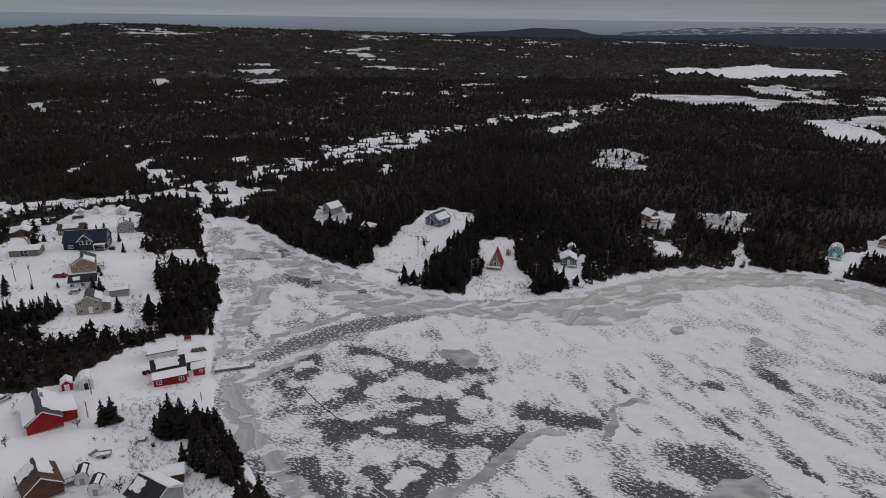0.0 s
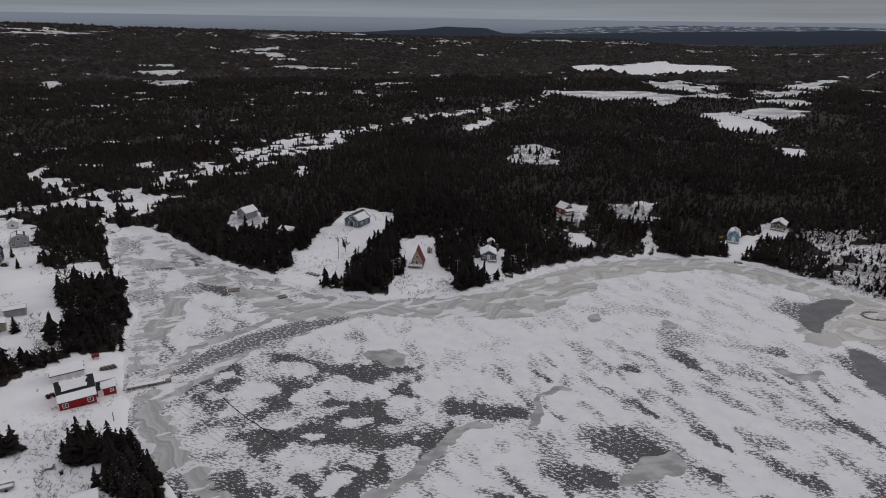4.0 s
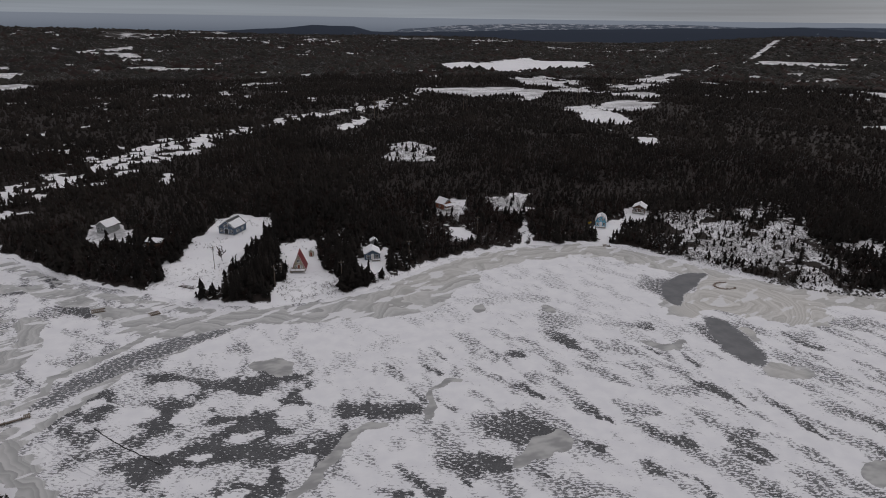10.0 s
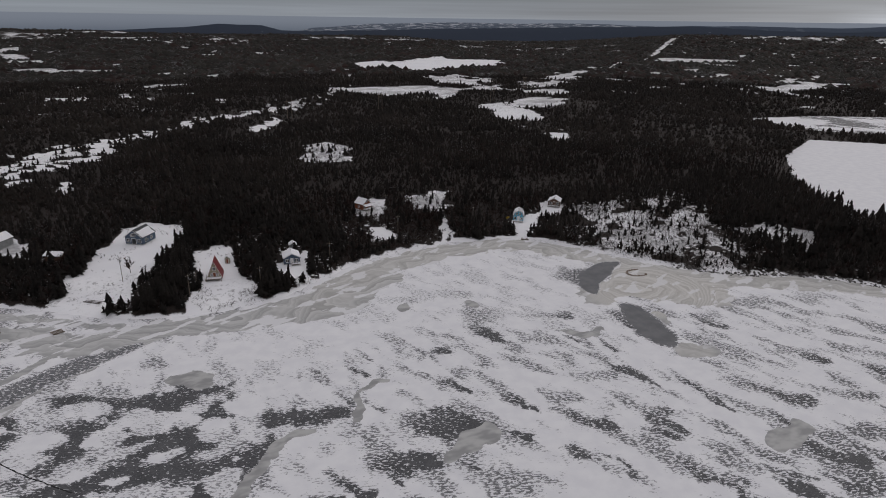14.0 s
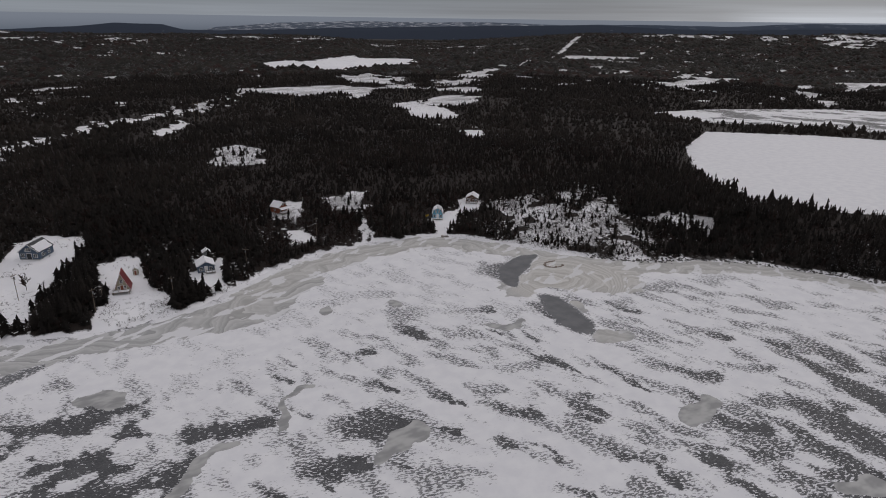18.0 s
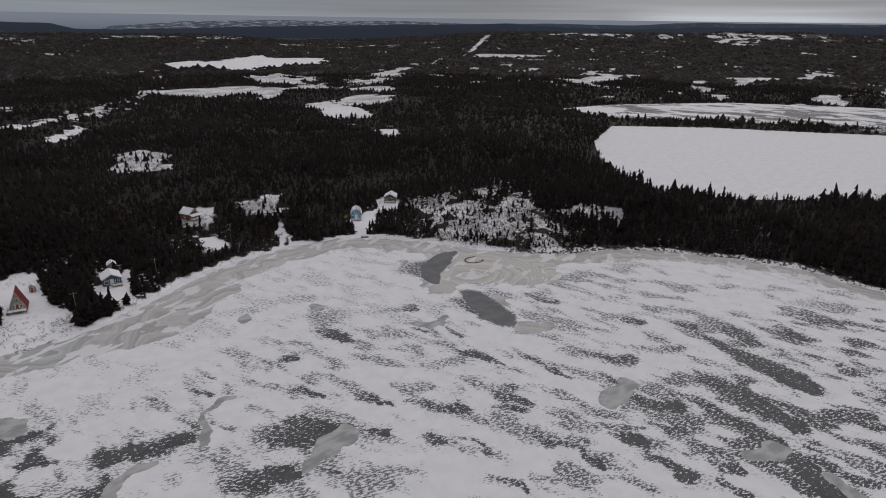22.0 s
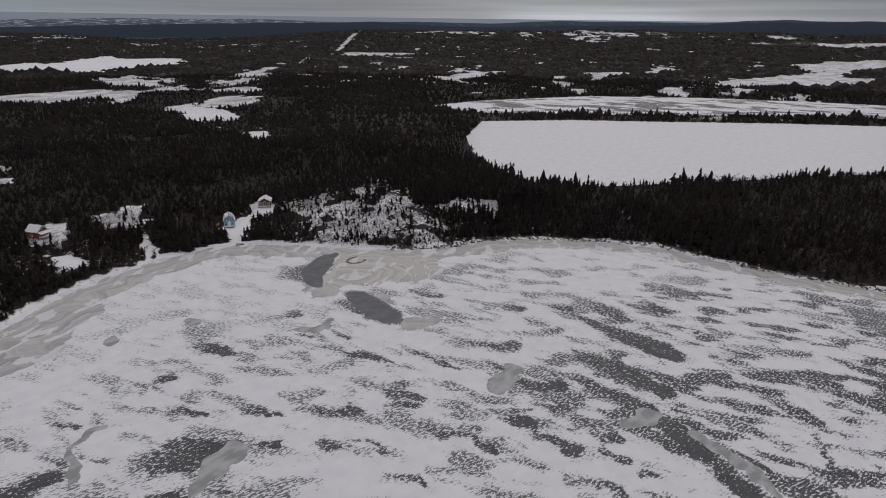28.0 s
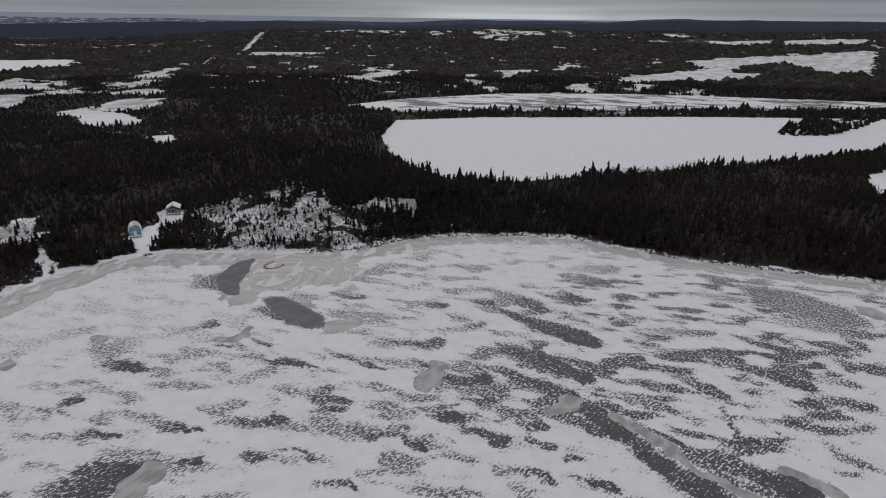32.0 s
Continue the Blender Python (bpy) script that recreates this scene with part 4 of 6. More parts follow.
def bare_crown(rng, limbs, twigs, thin=1.0):
    """Leafless hardwood: limbs that fork into a haze of thin twigs."""
    v, f = [], []

    def blade(p, q, wide):
        p, q = np.array(p), np.array(q)
        side = np.cross(q - p, rng.normal(size=3))
        side = side / (np.linalg.norm(side) + 1e-9) * wide * thin
        k = len(v)
        v.extend([tuple(p - side), tuple(p + side), tuple(q)])
        f.append((k, k + 1, k + 2))

    blade((0, 0, 0), (0, 0, 0.75), 0.02)
    for _ in range(limbs):
        a, z = rng.uniform(0, 6.3), rng.uniform(0.2, 0.6)
        tip = np.array([math.cos(a) * rng.uniform(0.12, 0.3), math.sin(a) * rng.uniform(0.12, 0.3), min(1.0, z + rng.uniform(0.2, 0.42))])
        blade((0, 0, z), tip, 0.022)
        for _ in range(twigs):
            g = rng.uniform(0.35, 1.0)
            p = np.array([0, 0, z]) * (1 - g) + tip * g
            blade(p, p + rng.normal(size=3) * (0.07, 0.07, 0.05) + (0, 0, 0.09), 0.019)
    return np.array(v), np.array(f)


def scatter(spacing, r0, r1, a0, a1, rng):
    """Places on a shaken grid within a sector."""
    n = int(2 * r1 / spacing) + 1
    x, y = np.meshgrid((np.arange(n) - n / 2) * spacing, (np.arange(n) - n / 2) * spacing)
    x = x.ravel() + rng.uniform(-0.48, 0.48, x.size) * spacing
    y = y.ravel() + rng.uniform(-0.48, 0.48, y.size) * spacing
    r, a = np.hypot(x, y), np.degrees(np.arctan2(x, y))
    k = (r >= r0) & (r < r1) & (a > a0) & (a < a1)
    return x[k], y[k]


def woods(name, label, crowns, x, y, high, girth, tint, mat, rng):
    """Many trees in one mesh."""
    vs, fs, ts, base = [], [], [], 0
    z = height(x, y)
    pick = rng.integers(0, len(crowns), len(x))
    for c, (cv, cf) in enumerate(crowns):
        k = np.flatnonzero(pick == c)
        if not len(k):
            continue
        a = rng.uniform(0, math.tau, len(k))
        ca, sa_ = np.cos(a)[:, None], np.sin(a)[:, None]
        h, g = high[k][:, None], (high * girth)[k][:, None]
        lean = rng.normal(0, 0.03, (2, len(k)))
        px = (cv[:, 0] * ca - cv[:, 1] * sa_) * g + x[k][:, None] + cv[:, 2] * h * lean[0][:, None]
        py = (cv[:, 0] * sa_ + cv[:, 1] * ca) * g + y[k][:, None] + cv[:, 2] * h * lean[1][:, None]
        pz = cv[:, 2] * h + z[k][:, None] - 0.15
        vs.append(np.stack([px, py, pz], -1).reshape(-1, 3))
        fs.append((cf[None] + (np.arange(len(k)) * len(cv))[:, None, None] + base).reshape(-1, 3))
        ts.append(np.repeat(tint[k], len(cv)))
        base += len(k) * len(cv)
    ob = new(name, sheet_mesh(name, np.concatenate(vs), np.concatenate(fs), mat, {"tint": np.concatenate(ts)}))
    return tagged(ob, label, "forest", kind="stuff")


FOOTPRINTS = []  # x, y, radius kept free of trees


def wooded(x, y):
    """How thickly trees stand, 0 to 1."""
    d = 1 - smooth(0.3, 0.7, open_land(x, y))
    d = d * smooth(1.0, 4.0, shore(x, y))
    reg = smooth(6, -6, outside(REGROWTH, x, y)) * (0.35 + 0.65 * smooth(9, 18, shore(x, y) + 8 * (fractal(x, y, 13, 78) - 0.5)))
    d = d * (1 - reg * (0.92 - 0.62 * smooth(0.4, 0.65, fractal(x, y, 14, 77))))
    for q in ("slope", "slope_east", "mid_glade"):
        d = np.maximum(d, 0.13 * smooth(2, -2, outside(OPEN[q], x, y)))
    for fx, fy, fr in FOOTPRINTS:
        d = np.where((x - fx) ** 2 + (y - fy) ** 2 < fr * fr, 0, d)
    return d


GROVES = [  # stands of spruce that rise out of the open snow: a line and its half width
    ([(-88, 201), (-79, 195), (-74, 182), (-70, 168), (-76, 168)], 8.5), ([(-113, 230), (-105, 230), (-98, 236)], 2.5), ([(-120, 250), (-108, 254)], 4.5),
    ([(558, 6), (575, -8), (600, -18), (641, -30), (708, -50), (790, -75)], 12.0), ([(572, 2), (610, -6), (650, -12)], 13.0)]
STANDS = [  # those whose trees stand singly
    ([(-58, 116), (-51, 116), (-45, 109), (-40, 103)], 3.6), ([(-51, 103), (-47, 104)], 2.0), ([(-122, 158), (-115, 160), (-112, 167)], 2.6), ([(-3, 199), (2, 203), (6, 213), (11, 229)], 3.4),
    ([(34, 205), (36, 214), (38, 224)], 3.6), ([(33, 196), (39, 197)], 2.2), ([(-34, 92), (-29, 88)], 3.0)]


def grove(x, y):
    wob = (fractal(x, y, 5, 73) - 0.5) * 3
    return np.maximum.reduce([smooth(wide + 1, wide - 1, beside(line, x, y) + wob) for line, wide in GROVES])


def stand(x, y):
    wob = (fractal(x, y, 5, 75) - 0.5) * 2.4
    return np.maximum.reduce([smooth(wide + 0.6, wide - 0.6, beside(line, x, y) + wob) for line, wide in STANDS])

# ---- houses ----
def wavy(rng, u0, u1, v0, v1, n=5, amount=0.05):
    """A rough-edged outline of a patch in u, v."""
    p = []
    for (a, b), (c, d) in (((u0, v0), (u1, v0)), ((u1, v0), (u1, v1)), ((u1, v1), (u0, v1)), ((u0, v1), (u0, v0))):
        for i in range(n):
            f = i / n
            j = rng.uniform(-amount, amount, 2) * (0.3 if i == 0 else 1)
            p.append((min(max(a + (c - a) * f + j[0], 0.0), 1.0), min(max(b + (d - b) * f + j[1], 0.0), 1.0)))
    return p


def window(parent, face, mid, sill, wide, high, w, d, bars=True):
    """A framed window on one wall: f, b, l or r."""
    f = Shape()
    t, h = 0.10, 0.05

    def bar(x0, x1, z0, z1, out):
        if face in "fb":
            s_, y = (-1, -d / 2) if face == "f" else (1, d / 2)
            f_.box(mid + x0, mid + x1, *sorted((y, y + s_ * out)), z0, z1)
        else:
            s_, x = (-1, -w / 2) if face == "l" else (1, w / 2)
            f_.box(*sorted((x, x + s_ * out)), mid + x0, mid + x1, z0, z1)

    f_ = f
    a, b = -wide / 2, wide / 2
    bar(a - t, a, sill - t, sill + high + t, h), bar(b, b + t, sill - t, sill + high + t, h)
    bar(a, b, sill + high, sill + high + t, h), bar(a, b, sill - t, sill, h + 0.03)
    if bars:
        bar(-0.03, 0.03, sill, sill + high, 0.04)
        bar(a, -0.03, sill + high * 0.5 - 0.025, sill + high * 0.5 + 0.025, 0.04), bar(0.03, b, sill + high * 0.5 - 0.025, sill + high * 0.5 + 0.025, 0.04)
    win = part("window", f, TRIM, parent)
    f_ = Shape()
    bar(a, b, sill, sill + high, 0.02)
    part("pane", f_, GLASS, win)


def door(parent, face, mid, wide, high, w, d, mat, floor=0.3):
    f = Shape()

    def bar(x0, x1, z0, z1, out):
        if face in "fb":
            s_, y = (-1, -d / 2) if face == "f" else (1, d / 2)
            f.box(mid + x0, mid + x1, *sorted((y, y + s_ * out)), z0, z1)
        else:
            s_, x = (-1, -w / 2) if face == "l" else (1, w / 2)
            f.box(*sorted((x, x + s_ * out)), mid + x0, mid + x1, z0, z1)

    bar(-wide / 2, wide / 2, floor, floor + high, 0.04)
    leaf = part("door", f, mat, parent)
    f = Shape()
    bar(-wide / 2 - 0.12, -wide / 2, floor, floor + high + 0.12, 0.06), bar(wide / 2, wide / 2 + 0.12, floor, floor + high + 0.12, 0.06)
    bar(-wide / 2, wide / 2, floor + high, floor + high + 0.12, 0.06)
    part("door_frame", f, TRIM, leaf)


def profile(kind, w, wall, rise):
    """The right half of the roof line, from eave to ridge, as x, z."""
    if kind == "gambrel":
        return [(w / 2, wall), (w / 2 * 0.72, wall + rise * 0.68), (0, wall + rise)]
    return [(w / 2, wall), (0, wall + rise)]


def house(name, label, x, y, turn, w, d, wall, rise, siding, roofing, kind="gable", snow=(), openings=(), over=0.35, seed=0, base=0.3, trim=TRIM, category="house", clear=1.6, gable_trim=True):
    """A house with its ridge along its own y and its front gable towards -y."""
    rng_ = np.random.default_rng(seed + 100)
    ob = thing(name, label, category, x, y, turn)
    FOOTPRINTS.append((x, y, 0.5 * math.hypot(w, d) + clear))
    line = profile(kind, w, wall, rise)
    part("foundation", Shape().box(-w / 2 + 0.05, w / 2 - 0.05, -d / 2 + 0.05, d / 2 - 0.05, -1.2, base), CONCRETE, ob)
    outline = [(-w / 2, base), (w / 2, base)] + line + [(-px, pz) for px, pz in line[-2::-1]]
    part("wall", Shape().prism(outline, -d / 2, d / 2), siding, ob)
    thick = 0.16
    for side in (1, -1):
        for (xa, za), (xb, zb) in zip(line[:-1], line[1:]):
            run = math.hypot(xb - xa, zb - za)
            ext = over if (xa, za) == line[0] else 0.0
            ea, ez = xa - (xb - xa) / run * ext, za - (zb - za) / run * ext
            y0, y1 = -d / 2 - over, d / 2 + over
            c = [(side * ea, y0, ez + thick), (side * ea, y1, ez + thick), (side * xb, y1, zb + thick), (side * xb, y0, zb + thick)]
            if side < 0:
                c = c[::-1]
            slope = part("roof", Shape().slab(c, thick), roofing, ob)
            for which, u0, u1, v0, v1 in snow:
                if which not in ("lr" if len(which) > 1 else ("r" if side > 0 else "l")):
                    continue
                pts = [(side * (ea + (xb - ea) * v), y0 + (y1 - y0) * u, ez + (zb - ez) * v + thick) for u, v in wavy(rng_, u0, u1, v0, v1)]
                nx, nz = zb - ez, -(xb - ea)
                ln = math.hypot(nx, nz)
                up_ = 0.10 + 0.06 * rng_.random()
                pts = [(px + side * nx / ln * up_, py, pz + nz / ln * up_) for px, py, pz in pts]
                ob_snow = Shape().slab(pts if side > 0 else pts[::-1], up_ - 0.004)
                part("roof_snow", ob_snow, SNOW, slope, "snow lying on the roof")
    if gable_trim:
        for y_ in (-d / 2 - over - 0.03, d / 2 + over - 0.01):
            for side in (1, -1):
                s_ = Shape()
                for (xa, za), (xb, zb) in zip(line[:-1], line[1:]):
                    p = [(side * xa, y_, za - 0.06), (side * xb, y_, zb - 0.06), (side * xb, y_, zb + 0.2), (side * xa, y_, za + 0.2)]
                    q = [(px, py + 0.04, pz) for px, py, pz in p]
                    s_.faces(p + q, [(0, 1, 2, 3), (7, 6, 5, 4), (0, 4, 5, 1), (2, 6, 7, 3)])
                part("bargeboard", s_, trim, ob)
    for item in openings:
        if item[0] == "door":
            door(ob, *item[1:5], w, d, item[5], base)
        else:
            window(ob, *item, w, d)
    return ob


def lean_to(ob, x0, x1, y0, y1, z0, z1, siding, roofing, snow=True):
    """A single-slope wing: its roof falls from z1 at x0 to z0 at x1."""
    lo, hi = sorted((x0, x1))
    a, b = (z1, z0) if x0 < x1 else (z0, z1)
    part("wing", Shape().prism([(lo, 0.0), (hi, 0.0), (hi, b), (lo, a)], y0, y1), siding, ob)
    k = (b - a) / (hi - lo)
    c = [(lo - 0.25, y0 - 0.25, a - 0.25 * k + 0.14), (hi + 0.25, y0 - 0.25, b + 0.25 * k + 0.14), (hi + 0.25, y1 + 0.25, b + 0.25 * k + 0.14), (lo - 0.25, y1 + 0.25, a - 0.25 * k + 0.14)]
    r = part("wing_roof", Shape().slab(c, 0.12), roofing, ob)
    if snow:
        part("roof_snow", Shape().slab([(px * 0.98 + 0.02 * (lo + hi) / 2, py, pz + 0.13) for px, py, pz in c], 0.12), SNOW, r, "snow lying on the roof")


def deck(ob, x0, x1, y0, y1, z, rail=True):
    s_ = Shape().box(x0, x1, y0, y1, z - 0.18, z)
    dk = part("deck", s_, DECK, ob, "weathered wooden deck")
    for px in (x0 + 0.1, x1 - 0.1):
        part("post", Shape().box(px - 0.07, px + 0.07, y0 + 0.03, y0 + 0.17, -1.0, z - 0.18), DECK, dk)
    part("deck_snow", Shape().box(x0 + 0.08, x1 - 0.08, y0 + 0.08, y1 - 0.08, z + 0.004, z + 0.12), SNOW, dk, "snow on the deck")
    if rail:
        for px in (x0 + 0.05, x1 - 0.05):
            part("rail", Shape().box(px - 0.04, px + 0.04, y0, y1, z + 0.85, z + 0.93).box(px - 0.03, px + 0.03, y0, y0 + 0.06, z, z + 0.85).box(px - 0.03, px + 0.03, (y0 + y1) / 2, (y0 + y1) / 2 + 0.06, z, z + 0.85), DECK, dk)
        part("rail", Shape().box(x0, x1, y0 - 0.04, y0 + 0.04, z + 0.85, z + 0.93).box(x0 + (x1 - x0) * 0.33, x0 + (x1 - x0) * 0.33 + 0.06, y0, y0 + 0.05, z, z + 0.85).box(x0 + (x1 - x0) * 0.66, x0 + (x1 - x0) * 0.66 + 0.06, y0, y0 + 0.05, z, z + 0.85), DECK, dk)


def chimney(ob, x, y, z0, z1, mat=CONCRETE):
    c = part("chimney", Shape().box(x - 0.3, x + 0.3, y - 0.3, y + 0.3, z0, z1), mat, ob)
    part("cap", Shape().box(x - 0.36, x + 0.36, y - 0.36, y + 0.36, z1, z1 + 0.12), CONCRETE, c)


FULL = (("lr", 0.0, 1.0, 0.0, 1.0),)

# the far shore
h = house("a_frame_cabin", "tall ochre A-frame cabin with a red metal roof", 19.6, 214.5, -13, 4.8, 5.4, 0.6, 5.6, OCHRE, RED_METAL, over=0.35, trim=TRIM,
          openings=[("f", -0.95, 1.1, 0.6, 0.9), ("f", 0.95, 1.1, 0.6, 0.9), ("f", 0.0, 3.1, 0.8, 1.0), ("door", "f", 0.0, 0.85, 2.0, CEDAR)], seed=1, category="cabin")
deck(h, -2.5, 2.3, -4.7, -2.85, 0.7)
part("step", Shape().box(-2.9, -2.5, -4.4, -3.4, 0.0, 0.4), DECK, h)
house("outhouse", "small weathered wooden outhouse under snow", 25, 224, -15, 1.6, 1.8, 2.0, 0.7, OCHRE, SHINGLE, snow=FULL, openings=[("door", "f", 0.0, 0.7, 1.6, CEDAR)], seed=2, over=0.15, base=0.1, category="shed")
h = house("cottage", "slate-blue cottage with white window frames and a grey roof", -2, 257, -36, 7.2, 8.0, 2.9, 2.7, BLUEGREY, SHINGLE, snow=[("r", 0.05, 0.9, 0.0, 0.75), ("l", 0.0, 1.0, 0.0, 1.0)],
          openings=[("f", -2.3, 0.9, 1.3, 1.2), ("f", 2.3, 0.9, 1.3, 1.2), ("f", 0.0, 3.2, 1.5, 1.1), ("f", -1.0, 3.1, 0.5, 0.8), ("door", "f", 0.0, 1.7, 2.05, GLASS), ("r", -2.0, 1.0, 1.1, 1.1), ("r", 1.5, 1.0, 1.1, 1.1)], seed=3)
part("meter_box", Shape().box(3.6, 3.85, -1.0, -0.5, 0.9, 1.7), STEEL, h)
h = house("cabin", "small slate-blue cabin with white trim and a snowy roof", 46.6, 219, -8, 5.6, 6.0, 2.5, 1.5, BLUEGREY, SHINGLE, snow=FULL,
          openings=[("f", -1.6, 0.9, 1.1, 1.1), ("f", 1.6, 0.9, 1.1, 1.1), ("door", "f", 0.0, 0.9, 2.0, TRIM), ("r", 0.0, 1.0, 1.0, 1.0)], seed=4, category="cabin")
deck(h, -0.2, 2.8, -4.6, -3.05, 0.45)
house("shed", "little grey shed behind the cabin, snow on its roof", 50, 231, -10, 2.4, 2.6, 1.9, 0.8, GREY_SIDING, SHINGLE, snow=FULL, seed=5, base=0.1, category="shed")
h = house("cabin", "rust-red cedar cabin with a porch roof and deck", 91, 267, 22, 4.8, 5.4, 2.7, 2.2, CEDAR, SHINGLE, snow=FULL, openings=[("f", -1.2, 1.0, 0.9, 1.0), ("f", 1.3, 1.0, 0.9, 1.0), ("f", 0.0, 3.5, 0.9, 0.9), ("l", 0.0, 1.0, 0.9, 0.9)], seed=6, category="cabin")
deck(h, -2.3, 2.3, -4.7, -2.75, 0.6)
part("porch_roof", Shape().slab([(-2.4, -4.8, 2.2), (2.4, -4.8, 2.2), (2.4, -2.7, 2.7), (-2.4, -2.7, 2.7)], 0.12), SNOW, h, "snow-covered porch roof")
h = house("cabin", "light-blue gambrel cabin with a snow-covered roof", 151, 229, -34, 4.4, 5.2, 2.4, 2.5, SKY_BLUE, SHINGLE, kind="gambrel", snow=FULL,
          openings=[("f", -1.4, 0.9, 0.8, 1.0), ("f", 1.4, 0.9, 0.8, 1.0), ("f", -0.7, 3.0, 0.6, 0.9), ("f", 0.7, 3.0, 0.6, 0.9), ("door", "f", 0.0, 0.9, 2.0, TRIM), ("l", 0.0, 1.0, 0.9, 1.0)], trim=TRIM, seed=7, category="cabin")
deck(h, -2.2, 2.2, -3.9, -2.65, 0.35, rail=False)
h = house("cabin", "grey-brown cabin with white window frames in a snowy clearing", 177, 238, -44, 5.4, 5.6, 2.5, 1.5, BROWN_SIDING, SHINGLE, snow=FULL,
          openings=[("f", -1.7, 0.9, 1.1, 1.1), ("f", 1.7, 0.9, 1.1, 1.1), ("door", "f", 0.0, 0.9, 2.0, BROWN_SIDING), ("r", -1.3, 0.9, 0.9, 1.0), ("r", 1.3, 0.9, 0.9, 1.0)], seed=8, category="cabin")
deck(h, -2.7, 2.7, -4.1, -2.85, 0.4)
h = house("cabin", "weathered grey cabin among young spruces, snowy roof", -50, 276, -38, 5.6, 6.4, 2.9, 2.0, GREY_SIDING, SHINGLE, snow=FULL, openings=[("f", -1.5, 0.9, 1.0, 1.2), ("f", 1.5, 0.9, 1.0, 1.2), ("f", 0.0, 0.9, 0.8, 1.2)], seed=9, category="cabin")
house("shed", "low brown shed with deep snow on its roof", -30, 252, 62, 4.4, 6.0, 2.0, 0.9, BROWN_SIDING, SHINGLE, snow=FULL, seed=10, base=0.1, category="shed")

# the landing and the houses nearest the camera
h = house("house", "red bungalow with a grey shingled roof half under snow", -85.5, 116, 37, 6.6, 10.4, 2.6, 2.3, RED, SHINGLE, snow=[("l", 0.0, 1.0, 0.0, 0.72), ("r", 0.18, 1.0, 0.05, 0.95)],
          openings=[("r", 3.5, 0.9, 1.4, 1.1), ("l", -2.0, 0.9, 1.2, 1.1), ("l", 2.5, 0.9, 1.2, 1.1)], seed=11)
lean_to(h, 3.3, 6.2, -3.4, 3.4, 2.0, 2.6, RED, SHINGLE)
window(h, "r", -1.6, 0.8, 1.2, 0.9, 12.45, 10.4)
chimney(h, 0.6, 1.5, 4.0, 5.6)
h = house("boathouse", "long red boathouse with a dark roof and white windows", -67.5, 138, 116, 5.8, 7.4, 2.6, 2.0, RED, SHINGLE_BLACK, snow=[("l", 0.2, 0.85, 0.25, 0.95), ("r", 0, 1, 0, 1)], openings=[("f", 0.0, 1.0, 1.0, 1.0)], seed=12, category="boathouse")
lean_to(h, -2.9, -5.4, -3.7, 3.7, 2.0, 2.5, RED, SHINGLE_BLACK)
for along in (-2.5, 2.5):
    window(h, "l", along, 0.7, 1.0, 0.9, 10.8, 7.4)
h = house("shed", "small red shed with a dark roof beside the boathouse", -61.8, 140.0, 116, 3.4, 4.2, 2.1, 1.0, RED, SHINGLE_BLACK, snow=[("l", 0.0, 0.7, 0.0, 0.9), ("r", 0, 1, 0, 1)], openings=[("door", "l", 1.2, 0.9, 1.7, TRIM), ("l", -1.2, 0.9, 0.6, 0.6)], seed=13, base=0.1, category="shed")
house("shed", "long white shed with a snow-covered roof", -73, 147, 116, 5.0, 7.0, 2.3, 1.1, WHITE_SIDING, SHINGLE, snow=FULL, seed=14, base=0.1, category="shed")
h = house("house", "brown-roofed house with a weathered back deck", -72.8, 94.3, 42, 6.2, 6.8, 2.6, 2.4, BROWN_SIDING, SHINGLE_BROWN, snow=[("r", 0.3, 1.0, 0.35, 1.0), ("l", 0.5, 0.95, 0.1, 0.9)], openings=[("r", 0.0, 0.9, 1.2, 1.0)], seed=15)
deck(h, 3.15, 5.8, -1.5, 2.2, 0.5)
for bx, by, bt, sd in ((-67, 98, 18, 16), (-63, 95.3, 12, 17)):
    house("shed", "little grey shed with a rounded dark roof", bx, by, bt, 2.6, 3.0, 1.6, 1.2, WHITE_SIDING, SHINGLE_BLACK, kind="gambrel", snow=[("r", 0.0, 0.8, 0.2, 1.0)], openings=[("door", "f", 0.0, 0.9, 1.5, GREY_SIDING)], over=0.12, seed=sd, base=0.1, category="shed", clear=1.0)
h = house("house", "dark-roofed cottage with snow on one slope", -51.6, 93.4, 62, 6.6, 7.0, 2.6, 1.9, GREY_SIDING, SHINGLE_BLACK, snow=[("r", 0.0, 1.0, 0.0, 0.95), ("l", 0.6, 0.95, 0.3, 0.9)], openings=[("l", 0.0, 0.9, 1.2, 1.0)], seed=18)
house("shed", "small brown shed with a snow-covered roof", -51, 99.6, 110, 3.0, 4.0, 2.1, 0.8, BROWN_SIDING, SHINGLE, snow=FULL, seed=19, base=0.1, category="shed")
house("shed", "white arched shed with a dark door", -84, 130.5, 30, 3.0, 4.2, 1.5, 1.5, WHITE_SIDING, TRIM, kind="gambrel", snow=[("lr", 0.1, 1, 0.1, 1)], openings=[("door", "f", 0.0, 0.9, 1.7, RUBBER)], over=0.1, seed=20, base=0.05, category="shed")
house("shed", "small red and white shed beside the arched shed", -87.5, 128.8, 30, 2.2, 2.6, 1.8, 0.9, RED, SHINGLE, snow=FULL, openings=[("door", "f", 0.0, 0.8, 1.5, TRIM)], over=0.15, seed=21, base=0.05, category="shed")

